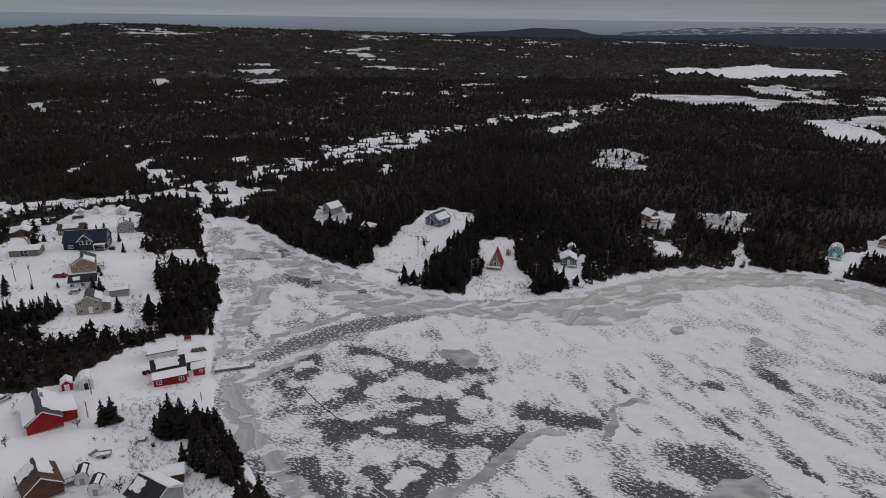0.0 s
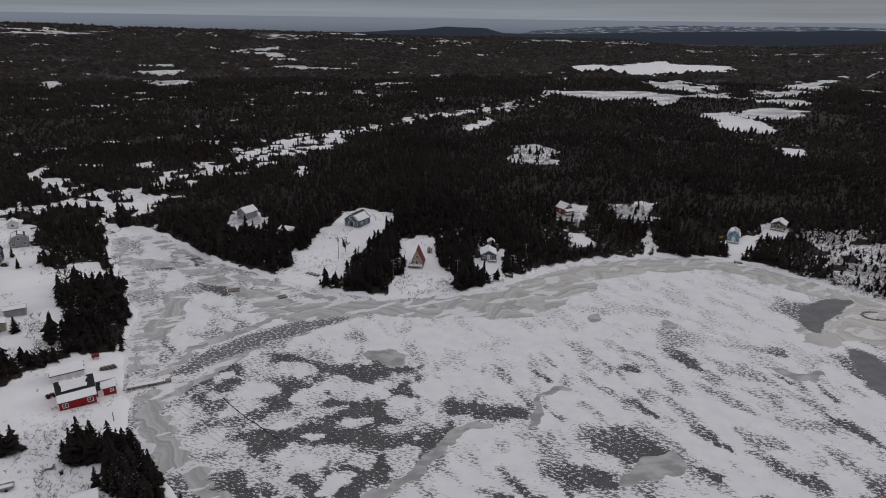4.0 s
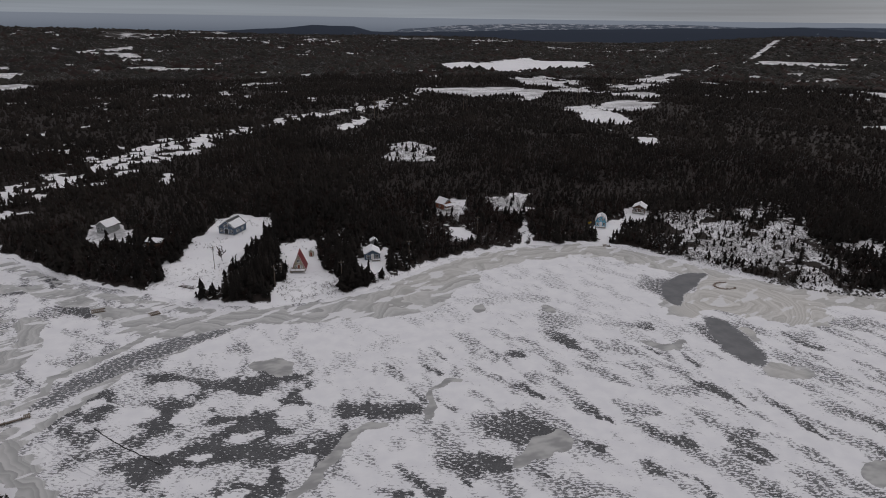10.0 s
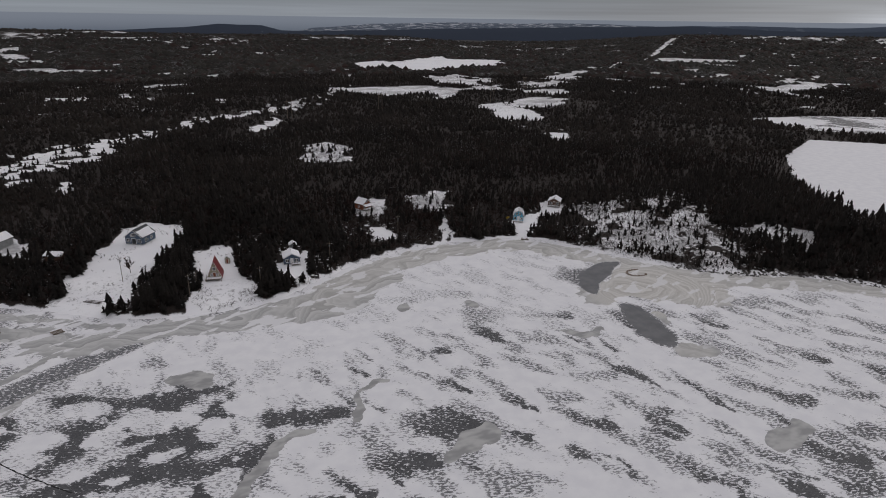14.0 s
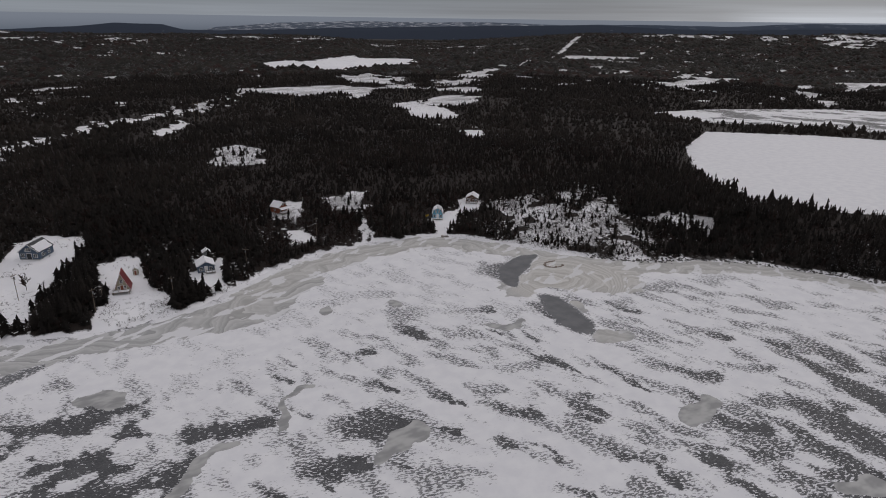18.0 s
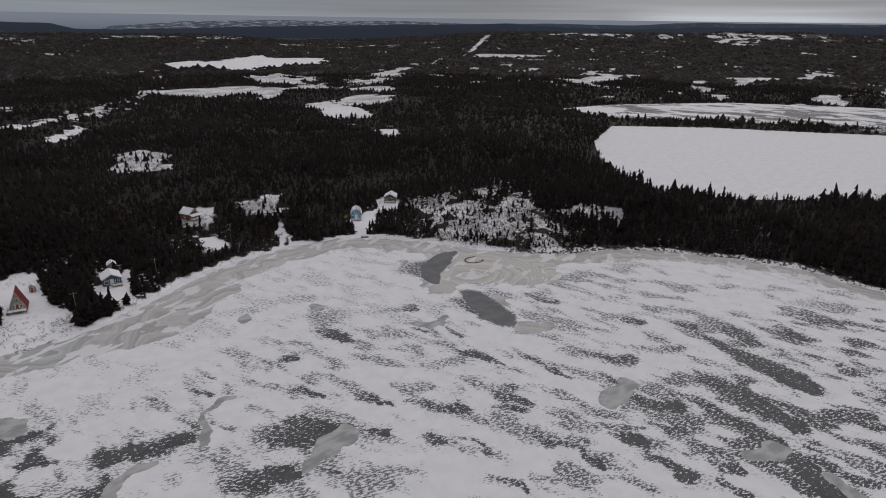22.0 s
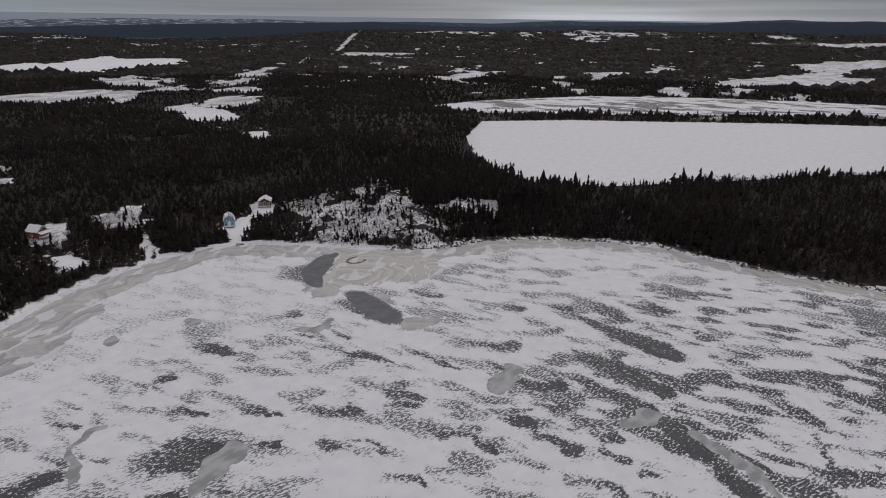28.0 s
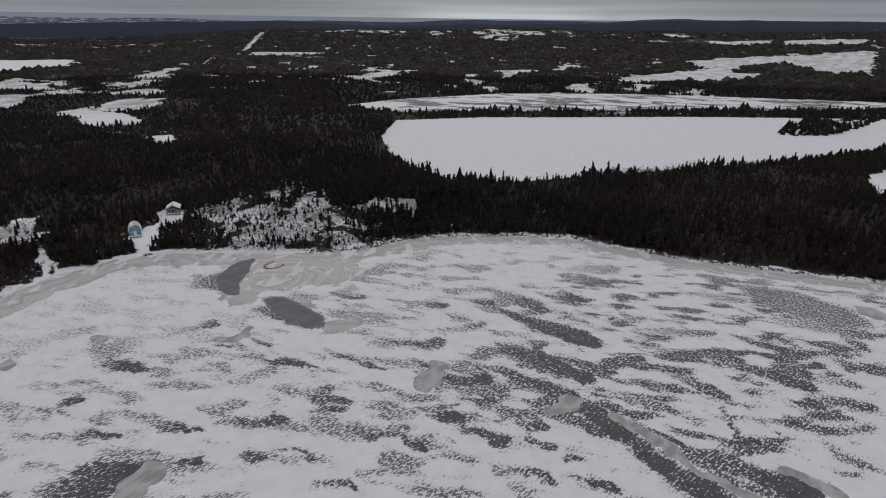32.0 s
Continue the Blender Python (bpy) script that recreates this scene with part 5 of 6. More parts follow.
# the village by the inlet
h = house("house", "beige two-storey house with a snowy roof and white windows", -104, 170.5, 24, 6.6, 6.4, 3.9, 1.9, BEIGE, SHINGLE, snow=[("l", 0.0, 1.0, 0.0, 0.75), ("r", 0.15, 0.9, 0.0, 0.5)],
          openings=[("f", -2.2, 0.9, 1.0, 1.0), ("f", -2.2, 3.1, 0.9, 0.9), ("f", 2.0, 0.9, 1.0, 1.0), ("f", 2.0, 3.1, 0.9, 0.9), ("door", "f", 0.4, 0.9, 2.0, TRIM)], seed=22)
lean_to(h, 3.3, 5.4, -1.3, 2.6, 2.1, 2.6, BEIGE, SHINGLE)
h = house("house", "white single-storey house with a black patched roof", -115, 188, 108, 5.4, 7.8, 2.4, 1.5, WHITE_SIDING, SHINGLE_BLACK, snow=[("l", 0.58, 0.82, 0.25, 0.65), ("r", 0, 1, 0, 1)], openings=[("l", -3.0, 0.9, 1.1, 1.0), ("l", 0.0, 0.9, 1.1, 1.0), ("l", 3.0, 0.9, 1.1, 1.0)], seed=23)
h = house("house", "tan split-level house with a ridged snowy roof", -123, 202.5, 27, 7.4, 8.2, 3.0, 2.2, TAN, SHINGLE, snow=[("l", 0.1, 1.0, 0.0, 0.85), ("r", 0.0, 0.5, 0.1, 0.9)],
          openings=[("f", -1.0, 0.9, 0.9, 0.9), ("f", 1.2, 0.9, 0.9, 0.9), ("f", -2.6, 2.6, 0.8, 0.7)], seed=24)
deck(h, 3.75, 6.0, -2.6, 1.3, 1.2)
h = house("house", "large navy house with a white-trimmed front gable", -133.5, 225, 105, 8.4, 14.5, 3.3, 3.2, NAVY, NAVY_ROOF, snow=[("r", 0, 1, 0, 1)],
          openings=[("l", 4.9, 1.0, 1.5, 1.1), ("l", -5.2, 1.0, 1.3, 1.1), ("f", 0.0, 1.0, 1.2, 1.2), ("f", -2.4, 1.0, 1.0, 1.2), ("f", 0.8, 3.6, 0.9, 0.9)], seed=25)
gable = Shape().prism([(-2.4, 0.3), (2.4, 0.3), (2.4, 4.0), (0, 6.3), (-2.4, 4.0)], 0.0, 3.4)
wing = part("front_gable", gable, NAVY, h, "white-trimmed gable bay")
wing.matrix_basis = pose(-4.3 - 1.2, -0.4, 0, 0, 0, -90)
for sx in (1, -1):
    c = [(sx * 2.8, -0.4, 3.75), (sx * 2.8, 4.6, 3.75), (0, 4.6, 6.5), (0, -0.4, 6.5)]
    part("gable_roof", Shape().slab(c if sx > 0 else c[::-1], 0.16), SNOW if sx < 0 else NAVY_ROOF, wing, "snow-dusted gable roof")
    p = [(sx * 2.75, -0.46, 3.5), (0, -0.46, 6.2), (0, -0.46, 6.55), (sx * 2.75, -0.46, 3.85)]
    part("bargeboard", Shape().faces(p + [(a, b + 0.05, c_) for a, b, c_ in p], [(0, 1, 2, 3), (7, 6, 5, 4), (0, 4, 5, 1), (2, 6, 7, 3)]), TRIM, wing)
for mid_ in (-1.3, 0.0, 1.3):
    win = part("window", Shape().box(mid_ - 0.6, mid_ + 0.6, -0.05, 0.0, 2.5, 4.0), TRIM, wing)
    part("pane", Shape().box(mid_ - 0.5, mid_ + 0.5, -0.07, -0.05, 2.6, 3.9), GLASS, win)
part("porch", Shape().box(-6.4, -6.2, -6.9, -6.7, 0.0, 2.3).box(-6.4, -6.2, -3.4, -3.2, 0.0, 2.3).box(-6.5, -4.25, -7.1, -3.1, 2.3, 2.45), TRIM, h, "white porch posts and beam")
h = house("house", "grey-brown gambrel house with a snow-patched roof", -130, 247, 25, 6.2, 6.2, 2.4, 2.5, GREY_SIDING, SHINGLE, kind="gambrel", snow=[("l", 0.0, 0.8, 0.0, 0.8), ("r", 0.2, 0.9, 0.3, 1.0)], openings=[("f", -1.8, 0.9, 1.0, 1.0), ("f", 1.8, 0.9, 1.0, 1.0), ("f", 0.0, 3.0, 0.9, 0.9)], seed=26)
house("house", "long brown house with a partly bare roof", -147, 239, 106, 5.2, 9.6, 2.4, 1.5, BROWN_SIDING, SHINGLE_BROWN, snow=[("l", 0.25, 0.8, 0.2, 1.0), ("r", 0, 1, 0, 1)], openings=[("l", -4.0, 0.9, 1.2, 1.0), ("l", 0.0, 0.9, 1.2, 1.0), ("l", 4.0, 0.9, 1.2, 1.0)], seed=27)
house("garage", "low sage-green garage with a snow-covered roof", -150, 214.5, 104, 6.0, 9.5, 2.2, 0.9, GREEN_SIDING, SHINGLE, snow=FULL, openings=[("l", 0.0, 0.2, 2.4, 1.9)], seed=28, base=0.1)
house("shed", "white shed with a snowy pitched roof", -142, 268, 20, 3.8, 3.8, 2.2, 1.2, WHITE_SIDING, SHINGLE, snow=FULL, openings=[("f", 0.0, 0.8, 0.9, 0.9)], seed=29, category="shed")
house("shed", "small white shed with a snowy roof at the wood's edge", -157, 262.5, 25, 2.8, 3.0, 1.8, 0.9, WHITE_SIDING, SHINGLE, snow=FULL, seed=30, category="shed")
house("shed", "white fabric shed with a rounded top", -152, 266.5, 25, 2.6, 3.2, 1.3, 1.4, WHITE_SIDING, TRIM, kind="gambrel", snow=FULL, seed=31, over=0.1, category="shed")
house("shed", "grey flat-roofed shed behind the beige house", -101.5, 183, 112, 3.4, 5.4, 2.2, 0.4, GREY_SIDING, SHINGLE, snow=FULL, seed=32, base=0.1, category="shed")
house("cabin", "brown cabin under the trees with a snowy roof", -164, 235, 20, 5.0, 5.0, 2.2, 1.2, BROWN_SIDING, SHINGLE, snow=FULL, seed=33, category="cabin")

# ---- poles, vehicles and yard things ----
def pole(x, y, tall, cross=True, turn=0.0, label="weathered wooden utility pole on the snow"):
    ob = thing("utility_pole", label, "pole", x, y, turn, group="utility poles")
    part("shaft", Shape().rod((0, 0, -0.6), (0, 0, tall), 0.12, 0.08, 8), POLE_WOOD, ob)
    if cross:
        arm = part("crossarm", Shape().box(-0.9, 0.9, -0.16, -0.06, tall - 0.7, tall - 0.58), POLE_WOOD, ob)
        for px in (-0.8, 0.0, 0.8):
            part("insulator", Shape().rod((px, -0.11, tall - 0.58), (px, -0.11, tall - 0.40), 0.05, 0.04), TRIM, arm)
    part("transformer", Shape().rod((0.0, -0.32, tall - 1.7), (0.0, -0.32, tall - 1.05), 0.18, 0.18, 8), STEEL, ob)


for x, y, tall in ((-9, 222, 9.0), (10, 201, 8.0), (32, 200, 7.6), (60, 215, 7.5), (94, 232, 8.5), (100, 261, 7.5), (131, 235, 7.0), (-130, 185, 8.0), (-138, 189, 6.5)):
    pole(x, y, tall, turn=random.uniform(-60, 60))
for x, y, tall in ((13, 210, 4.2), (-81, 127, 4.0), (-77, 118, 4.2), (-56, 128, 2.2)):
    ob = thing("post", "plain wooden post standing in the snow", "post", x, y)
    part("shaft", Shape().rod((0, 0, -0.4), (0, 0, tall), 0.11, 0.09, 7), POLE_WOOD, ob)
for x, y, turn in ((330, 560, 20), (205, 545, 30), (118, 522, 30), (420, 640, 25)):
    ob = thing("power_pylon", "tall wooden H-frame power pylon above the woods", "pylon", x, y, turn, group="power pylons")
    for px in (-2.4, 2.4):
        part("shaft", Shape().rod((px, 0, -1), (px, 0, 16), 0.22, 0.16, 7), POLE_WOOD, ob)
    part("crossarm", Shape().box(-5.0, 5.0, -0.15, 0.15, 14.0, 14.35), POLE_WOOD, ob)
    part("brace", Shape().rod((-2.4, 0.1, 9.5), (2.4, 0.1, 13.8), 0.09).rod((2.4, -0.1, 9.5), (-2.4, -0.1, 13.8), 0.09), POLE_WOOD, ob)


def car(x, y, turn, paint, label, snow=True):
    ob = thing("car", label, "car", x, y, turn, group="parked cars")
    body = [(-2.15, 0.35), (2.15, 0.35), (2.2, 0.75), (1.25, 0.95), (0.65, 1.42), (-1.2, 1.45), (-1.95, 1.0), (-2.2, 0.8)]
    part("body", Shape().prism(body, -0.85, 0.85), paint, ob)
    part("windscreen", Shape().slab([(1.22, -0.7, 1.0), (1.22, 0.7, 1.0), (0.68, 0.66, 1.44), (0.68, -0.66, 1.44)], 0.02), GLASS, ob)
    for s_ in (-0.86, 0.86):
        part("side_window", Shape().prism([(-1.3, 1.0), (0.9, 1.0), (0.6, 1.36), (-1.1, 1.38)], *sorted((s_, s_ * 1.012))), GLASS, ob)
        for px in (-1.35, 1.4):
            wheel = part("wheel", Shape().rod((px, s_ * 0.86, 0.33), (px, s_ * 1.02, 0.33), 0.33, 0.33, 12), RUBBER, ob)
            part("rim", Shape().rod((px, s_ * 1.0, 0.33), (px, s_ * 1.03, 0.33), 0.19, 0.17, 8), STEEL, wheel)
    if snow:
        part("roof_snow", Shape().box(-1.1, 0.6, -0.65, 0.65, 1.455, 1.52), SNOW, ob, "snow on the car roof")


CAR_RED = plain("dark_red_paint", (0.16, 0.012, 0.014), 0.35, 0.1)
CAR_SILVER = plain("silver_paint", (0.45, 0.46, 0.47), 0.35, 0.1, 3, 0.4)
CAR_DARK = plain("dark_grey_paint", (0.05, 0.055, 0.06), 0.35, 0.1)
car(-126, 193.5, 10, CAR_RED, "dark red car parked beside the tan house")
car(-114, 181.2, 15, CAR_SILVER, "silver pickup car parked by the beige house")
car(-98, 121.5, 70, CAR_SILVER, "silver car parked at the edge of the woods")
car(-155.5, 258, 40, CAR_DARK, "dark grey car parked by the white sheds")

ob = thing("trailer", "small grey utility trailer standing in the snow", "trailer", -67, 105.3, 18)
part("bed", Shape().box(-1.3, 1.3, -0.75, 0.75, 0.45, 0.55), STEEL, ob)
for s_ in (-0.75, 0.71):
    part("side_board", Shape().box(-1.3, 1.3, s_, s_ + 0.04, 0.55, 0.95), GREY_SIDING, ob)
part("tailboard", Shape().box(1.26, 1.3, -0.71, 0.71, 0.55, 0.95), GREY_SIDING, ob)
part("drawbar", Shape().rod((-1.3, 0.4, 0.48), (-2.5, 0, 0.48), 0.05).rod((-1.3, -0.4, 0.48), (-2.5, 0, 0.48), 0.05), STEEL, ob)
for s_ in (-0.86, 0.86):
    part("wheel", Shape().rod((0.1, s_ - 0.09, 0.3), (0.1, s_ + 0.09, 0.3), 0.3, 0.3, 10), RUBBER, ob)
part("snow_load", Shape().box(-1.25, 1.22, -0.7, 0.7, 0.554, 0.7), SNOW, ob, "snow lying in the trailer")

ob = thing("utility_sled", "narrow wooden sled beside the trailer", "sled", -69.6, 106, 70)
part("deck", Shape().box(-0.9, 0.9, -0.3, 0.3, 0.28, 0.36), DECK, ob)
for s_ in (-0.26, 0.26):
    part("runner", Shape().box(-1.0, 1.0, s_ - 0.03, s_ + 0.03, 0.02, 0.28), DECK, ob)
ob = thing("crate", "weathered wooden crate half buried in snow", "crate", -62, 111, 10)
part("body", Shape().box(-0.65, 0.65, -0.45, 0.45, 0.0, 0.55), DECK, ob)
part("top_snow", Shape().box(-0.62, 0.62, -0.42, 0.42, 0.554, 0.66), SNOW, ob, "snow on the crate")
ob = thing("barrel", "rusty dark steel barrel in the snow", "barrel", -59, 109.2)
part("body", Shape().rod((0, 0, 0), (0, 0, 0.85), 0.3, 0.3, 12), RUBBER, ob)
part("lid", Shape().rod((0, 0, 0.85), (0, 0, 0.9), 0.31, 0.31, 12), STEEL, ob)
ob = thing("tractor", "small red garden tractor beside the boathouse", "tractor", -73, 137.6, 40)
part("hood", Shape().prism([(-0.9, 0.35), (0.9, 0.35), (0.9, 0.75), (0.1, 0.95), (-0.2, 0.6), (-0.9, 0.6)], -0.32, 0.32), RED_METAL, ob)
part("seat", Shape().box(-0.75, -0.3, -0.22, 0.22, 0.6, 0.95), RUBBER, ob)
for px, r_ in ((-0.6, 0.38), (0.65, 0.26)):
    for s_ in (-0.42, 0.42):
        part("wheel", Shape().rod((px, s_ - 0.1, r_), (px, s_ + 0.1, r_), r_, r_, 10), RUBBER, ob)
ob = thing("fuel_tank", "small red fuel tank on legs by the shore", "tank", -70, 156.4, 20)
part("drum", Shape().rod((-0.9, 0, 1.0), (0.9, 0, 1.0), 0.5, 0.5, 12), RED_METAL, ob)
for px in (-0.6, 0.6):
    part("leg", Shape().box(px - 0.05, px + 0.05, -0.4, 0.4, 0, 0.7), STEEL, ob)

# firewood: stacked billets by the boathouse
ob = thing("woodpile", "stack of firewood dusted with snow near the shore", "woodpile", -65, 151, 25)
for row in range(4):
    for i in range(14 - row):
        part("log", Shape().rod((-2.1 + i * 0.3 + row * 0.15, -0.45, 0.16 + row * 0.26), (-2.1 + i * 0.3 + row * 0.15, 0.45, 0.16 + row * 0.26), 0.14, 0.13, 6), DECK if (i + row) % 3 else BARK, ob)
ob = thing("timber_stack", "pair of long logs lying on the snowy slope", "logs", -18, 209.5, -40)
for i in range(3):
    part("log", Shape().rod((-3.2 + 0.3 * i, i * 0.7, 0.15), (3.0, i * 0.7 + 0.1, 0.15), 0.17, 0.14, 7), BARK, ob)

# the jetty reaches out from the landing
ob = thing("jetty", "low wooden jetty frozen into the ice, snow on its deck", "jetty", -53.0, 143.4, 17, z=0.0, sink=0.0)
for i in range(26):
    part("plank", Shape().box(-4.9 + i * 0.38, -4.9 + i * 0.38 + 0.33, -0.8, 0.8, 0.42, 0.50), DECK, ob)
for s_ in (-0.7, 0.6):
    part("beam", Shape().box(-5.0, 5.0, s_, s_ + 0.14, 0.24, 0.42), POLE_WOOD, ob)
for px in (-3.5, 0.0, 3.2, 4.7):
    for s_ in (-0.62, 0.62):
        part("pile", Shape().rod((px, s_, -0.6), (px, s_, 0.75), 0.11, 0.1, 7), POLE_WOOD, ob)
part("deck_snow", Shape().box(-4.9, 3.6, -0.35, 0.78, 0.504, 0.62), SNOW, ob, "snow along the jetty")
for x, y, turn, lx, ly in ((-26.5, 194.0, 25, 1.5, 1.1), (-43, 201, 10, 1.9, 1.2), (142, 209.5, -30, 1.6, 1.0)):
    ob = thing("swim_raft", "wooden raft frozen into the lake ice", "raft", x, y, turn, z=0.0, sink=0.0, group="frozen rafts")
    for s_ in (-ly, ly - 0.16):
        part("beam", Shape().box(-lx, lx, s_, s_ + 0.16, 0.0, 0.3), POLE_WOOD, ob)
    for i in range(int(lx * 4)):
        part("plank", Shape().box(-lx + i * 0.5, -lx + i * 0.5 + 0.3, -ly, ly, 0.304, 0.36), DECK, ob)
ob = thing("oil_tank", "yellow fuel tank beside the light-blue cabin", "tank", 147, 231.5, 30)
part("drum", Shape().rod((-0.8, 0, 0.9), (0.8, 0, 0.9), 0.45, 0.45, 12), plain("yellow_paint", (0.42, 0.28, 0.03), 0.6, 0.2), ob)
for px in (-0.5, 0.5):
    part("leg", Shape().box(px - 0.05, px + 0.05, -0.35, 0.35, 0, 0.6), STEEL, ob)

# a bare birch by the tall pole
rngt = np.random.default_rng(3)
ob = thing("birch_tree", "leafless birch beside the utility pole", "tree", -6.5, 228, sink=0.1)
cv, cf = bare_crown(rngt, 12, 16)
part("trunk", Shape().rod((0, 0, 0), (0, 0, 4.0), 0.12, 0.04, 7), BARK, ob)
crown = new("crown", sheet_mesh("crown", cv * 6.0, cf, BRUSH, {"tint": np.ones(len(cv))}))
crown.parent = ob

# leafless shrubs round the yards
for i, (x, y, tall) in enumerate(((-77, 114, 2.4), (-87, 106, 2.6), (-61, 113, 2.2), (-59, 95, 2.8), (-153, 230, 2.4), (-148, 228, 2.2), (-96, 180, 1.8), (-94.5, 181.5, 1.6), (-132, 174, 2.4), (-95, 157, 2.0))):
    ob = thing("shrub", "leafless brown shrub rising out of the snow", "shrub", x, y, 40 * i, sink=0.1, group="bare shrubs")
    part("stem", Shape().rod((0, 0, 0), (0.1, 0, tall * 0.5), 0.05, 0.02, 6).rod((0, 0, 0.1), (-0.3, 0.2, tall * 0.5), 0.04, 0.015, 6).rod((0, 0, 0.1), (0.1, -0.35, tall * 0.45), 0.04, 0.015, 6), BARK, ob)
    cv, cf = bare_crown(rngt, 11, 14, 0.55)
    twigs = new("crown", sheet_mesh("crown", cv * (tall * 1.5, tall * 1.5, tall), cf, BRUSH, {"tint": np.full(len(cv), 0.8)}))
    twigs.parent = ob

# snowmobile tracks and a crack across the ice
def ribbon(name, label, category, line, wide, mat, rise):
    p = [Vector((x, y, rise)) for x, y in line]
    fine = [p[i].lerp(p[i + 1], q / 12) for i in range(len(p) - 1) for q in range(12)] + [p[-1]]
    rr = random.Random(len(line) + int(wide * 100))
    fine = [q + Vector((rr.uniform(-0.12, 0.12), rr.uniform(-0.12, 0.12), 0)) for q in fine]
    v = []
    for i, q in enumerate(fine):
        d = (fine[min(i + 1, len(fine) - 1)] - fine[max(i - 1, 0)]).normalized()
        side = Vector((-d.y, d.x, 0)) * wide * rr.uniform(0.7, 1.2)
        v += [q + side, q - side, q + side * 0.5 + Vector((0, 0, 0.03)), q - side * 0.5 + Vector((0, 0, 0.03))]
    f = []
    for i in range(len(fine) - 1):
        a, b = 4 * i, 4 * i + 4
        f += [(a, a + 2, b + 2, b), (a + 2, a + 3, b + 3, b + 2), (a + 3, a + 1, b + 1, b + 3)]
    return tagged(new(name, Shape().faces(v, f).mesh(name, mat)), label, category)


TRAIL = [(-43, 133), (-33, 121), (-23, 111), (-15, 102), (-10, 97), (0, 84)]
for off in (-0.75, 0.35):
    ribbon("snowmobile_track", "packed snow track of a snowmobile across the ice", "track", [(x + off, y + off * 0.6) for x, y in TRAIL], 0.13, TRODDEN, 0.004)
ribbon("ice_crack", "long dark crack in the lake ice", "crack", [(-34, 135.5), (-27, 126.5), (-19, 118)], 0.16, RUBBER, 0.004)

# stones at the edge of the ice on the eastern shore
rs = np.random.default_rng(5)
line = np.array(SHORE_EAST[8:21], float)
pv, pf = [], []
oct_v = np.array([(1, 0, 0), (0, 1, 0), (-1, 0, 0), (0, -1, 0), (0, 0, 1), (0.7, 0.7, 0.4), (-0.7, 0.6, 0.5), (-0.6, -0.7, 0.4), (0.7, -0.6, 0.5)])
oct_f = np.array([(0, 5, 4), (5, 1, 4), (1, 6, 4), (6, 2, 4), (2, 7, 4), (7, 3, 4), (3, 8, 4), (8, 0, 4), (0, 1, 5), (1, 2, 6), (2, 3, 7), (3, 0, 8)])
for _ in range(900):
    i = rs.integers(0, len(line) - 1)
    p = line[i] + (line[i + 1] - line[i]) * rs.random()
    out = np.array([line[i + 1][1] - line[i][1], -(line[i + 1][0] - line[i][0])])
    out = -out / np.linalg.norm(out)
    p = p + out * rs.normal(1.2, 0.8)
    size = rs.uniform(0.15, 0.55)
    v = oct_v * rs.uniform(0.7, 1.3, oct_v.shape) * size
    pf.append(oct_f + sum(len(q) for q in pv[-1:]) * 0 + len(pv) * len(oct_v))
    pv.append(v + (*p, max(0.0, level(*p)) - 0.05))
stones = new("shore_stones", sheet_mesh("shore_stones", np.concatenate(pv), np.concatenate(pf), plain("dark_stone", (0.10, 0.095, 0.09), 0.9, 0.4)))
tagged(stones, "dark stones along the frozen shore", "stones", kind="stuff")


# a curved ridge of brown ice rubble in the stained slush by the shore
rubble = thing("ice_rubble", "curved ridge of brown-stained ice rubble on the slush", "ice rubble", 159, 161, 0.0, 0.0, sink=0.0)
RUBBLE_ICE = plain("stained_ice", (0.19, 0.145, 0.115), 0.8, 0.35, 4)
rr = random.Random(5)
for i in range(34):
    a = radians(-115 + 235 * i / 33)
    bx_, by_ = -4.2 * math.cos(a) * (1 + rr.uniform(-0.07, 0.07)), 2.8 * math.sin(a) + rr.uniform(-0.3, 0.3)
    w_, h_ = rr.uniform(0.2, 0.5), rr.uniform(0.06, 0.22)
    part("ice_block", Shape().slab([(bx_ - w_, by_ - 0.3, h_), (bx_ + w_, by_ - 0.25, h_ * rr.uniform(0.5, 1.0)), (bx_ + w_ * 0.8, by_ + 0.3, h_), (bx_ - w_ * 0.7, by_ + 0.35, h_ * 0.8)], h_ + 0.05), RUBBLE_ICE, rubble)

# ---- the forest ----
rng = np.random.default_rng(7)
CROWNS_NEAR = [spruce_crown(rng, 6, 4, wide=0.23) for _ in range(9)]
CROWNS_MID = [spruce_crown(rng, 4, 3, wide=0.23) for _ in range(7)]
CROWNS_OFF = [spruce_crown(rng, 2, 3, wide=0.28) for _ in range(5)]
CROWNS_FAR = [spruce_crown(rng, 1, 3, wide=0.55) for _ in range(4)]
BARE_NEAR = [bare_crown(rng, 6, 8, 0.9) for _ in range(6)]
THICKET = [bare_crown(rng, 7, 6, 0.58) for _ in range(6)]
BARE_MID = [bare_crown(rng, 3, 4) for _ in range(4)]
BARE_OFF = [bare_crown(rng, 2, 3) for _ in range(4)]
BARE_FAR = [spruce_crown(rng, 1, 3, wide=0.6) for _ in range(4)]


def hardwood(x, y):
    """Share of leafless trees: few by the village."""
    return (1 - 0.3 * smooth(-55, -70, x) * smooth(290, 250, np.hypot(x, y))) * (0.30 + 0.5 * smooth(0.42, 0.60, fractal(x, y, 95, 81)))


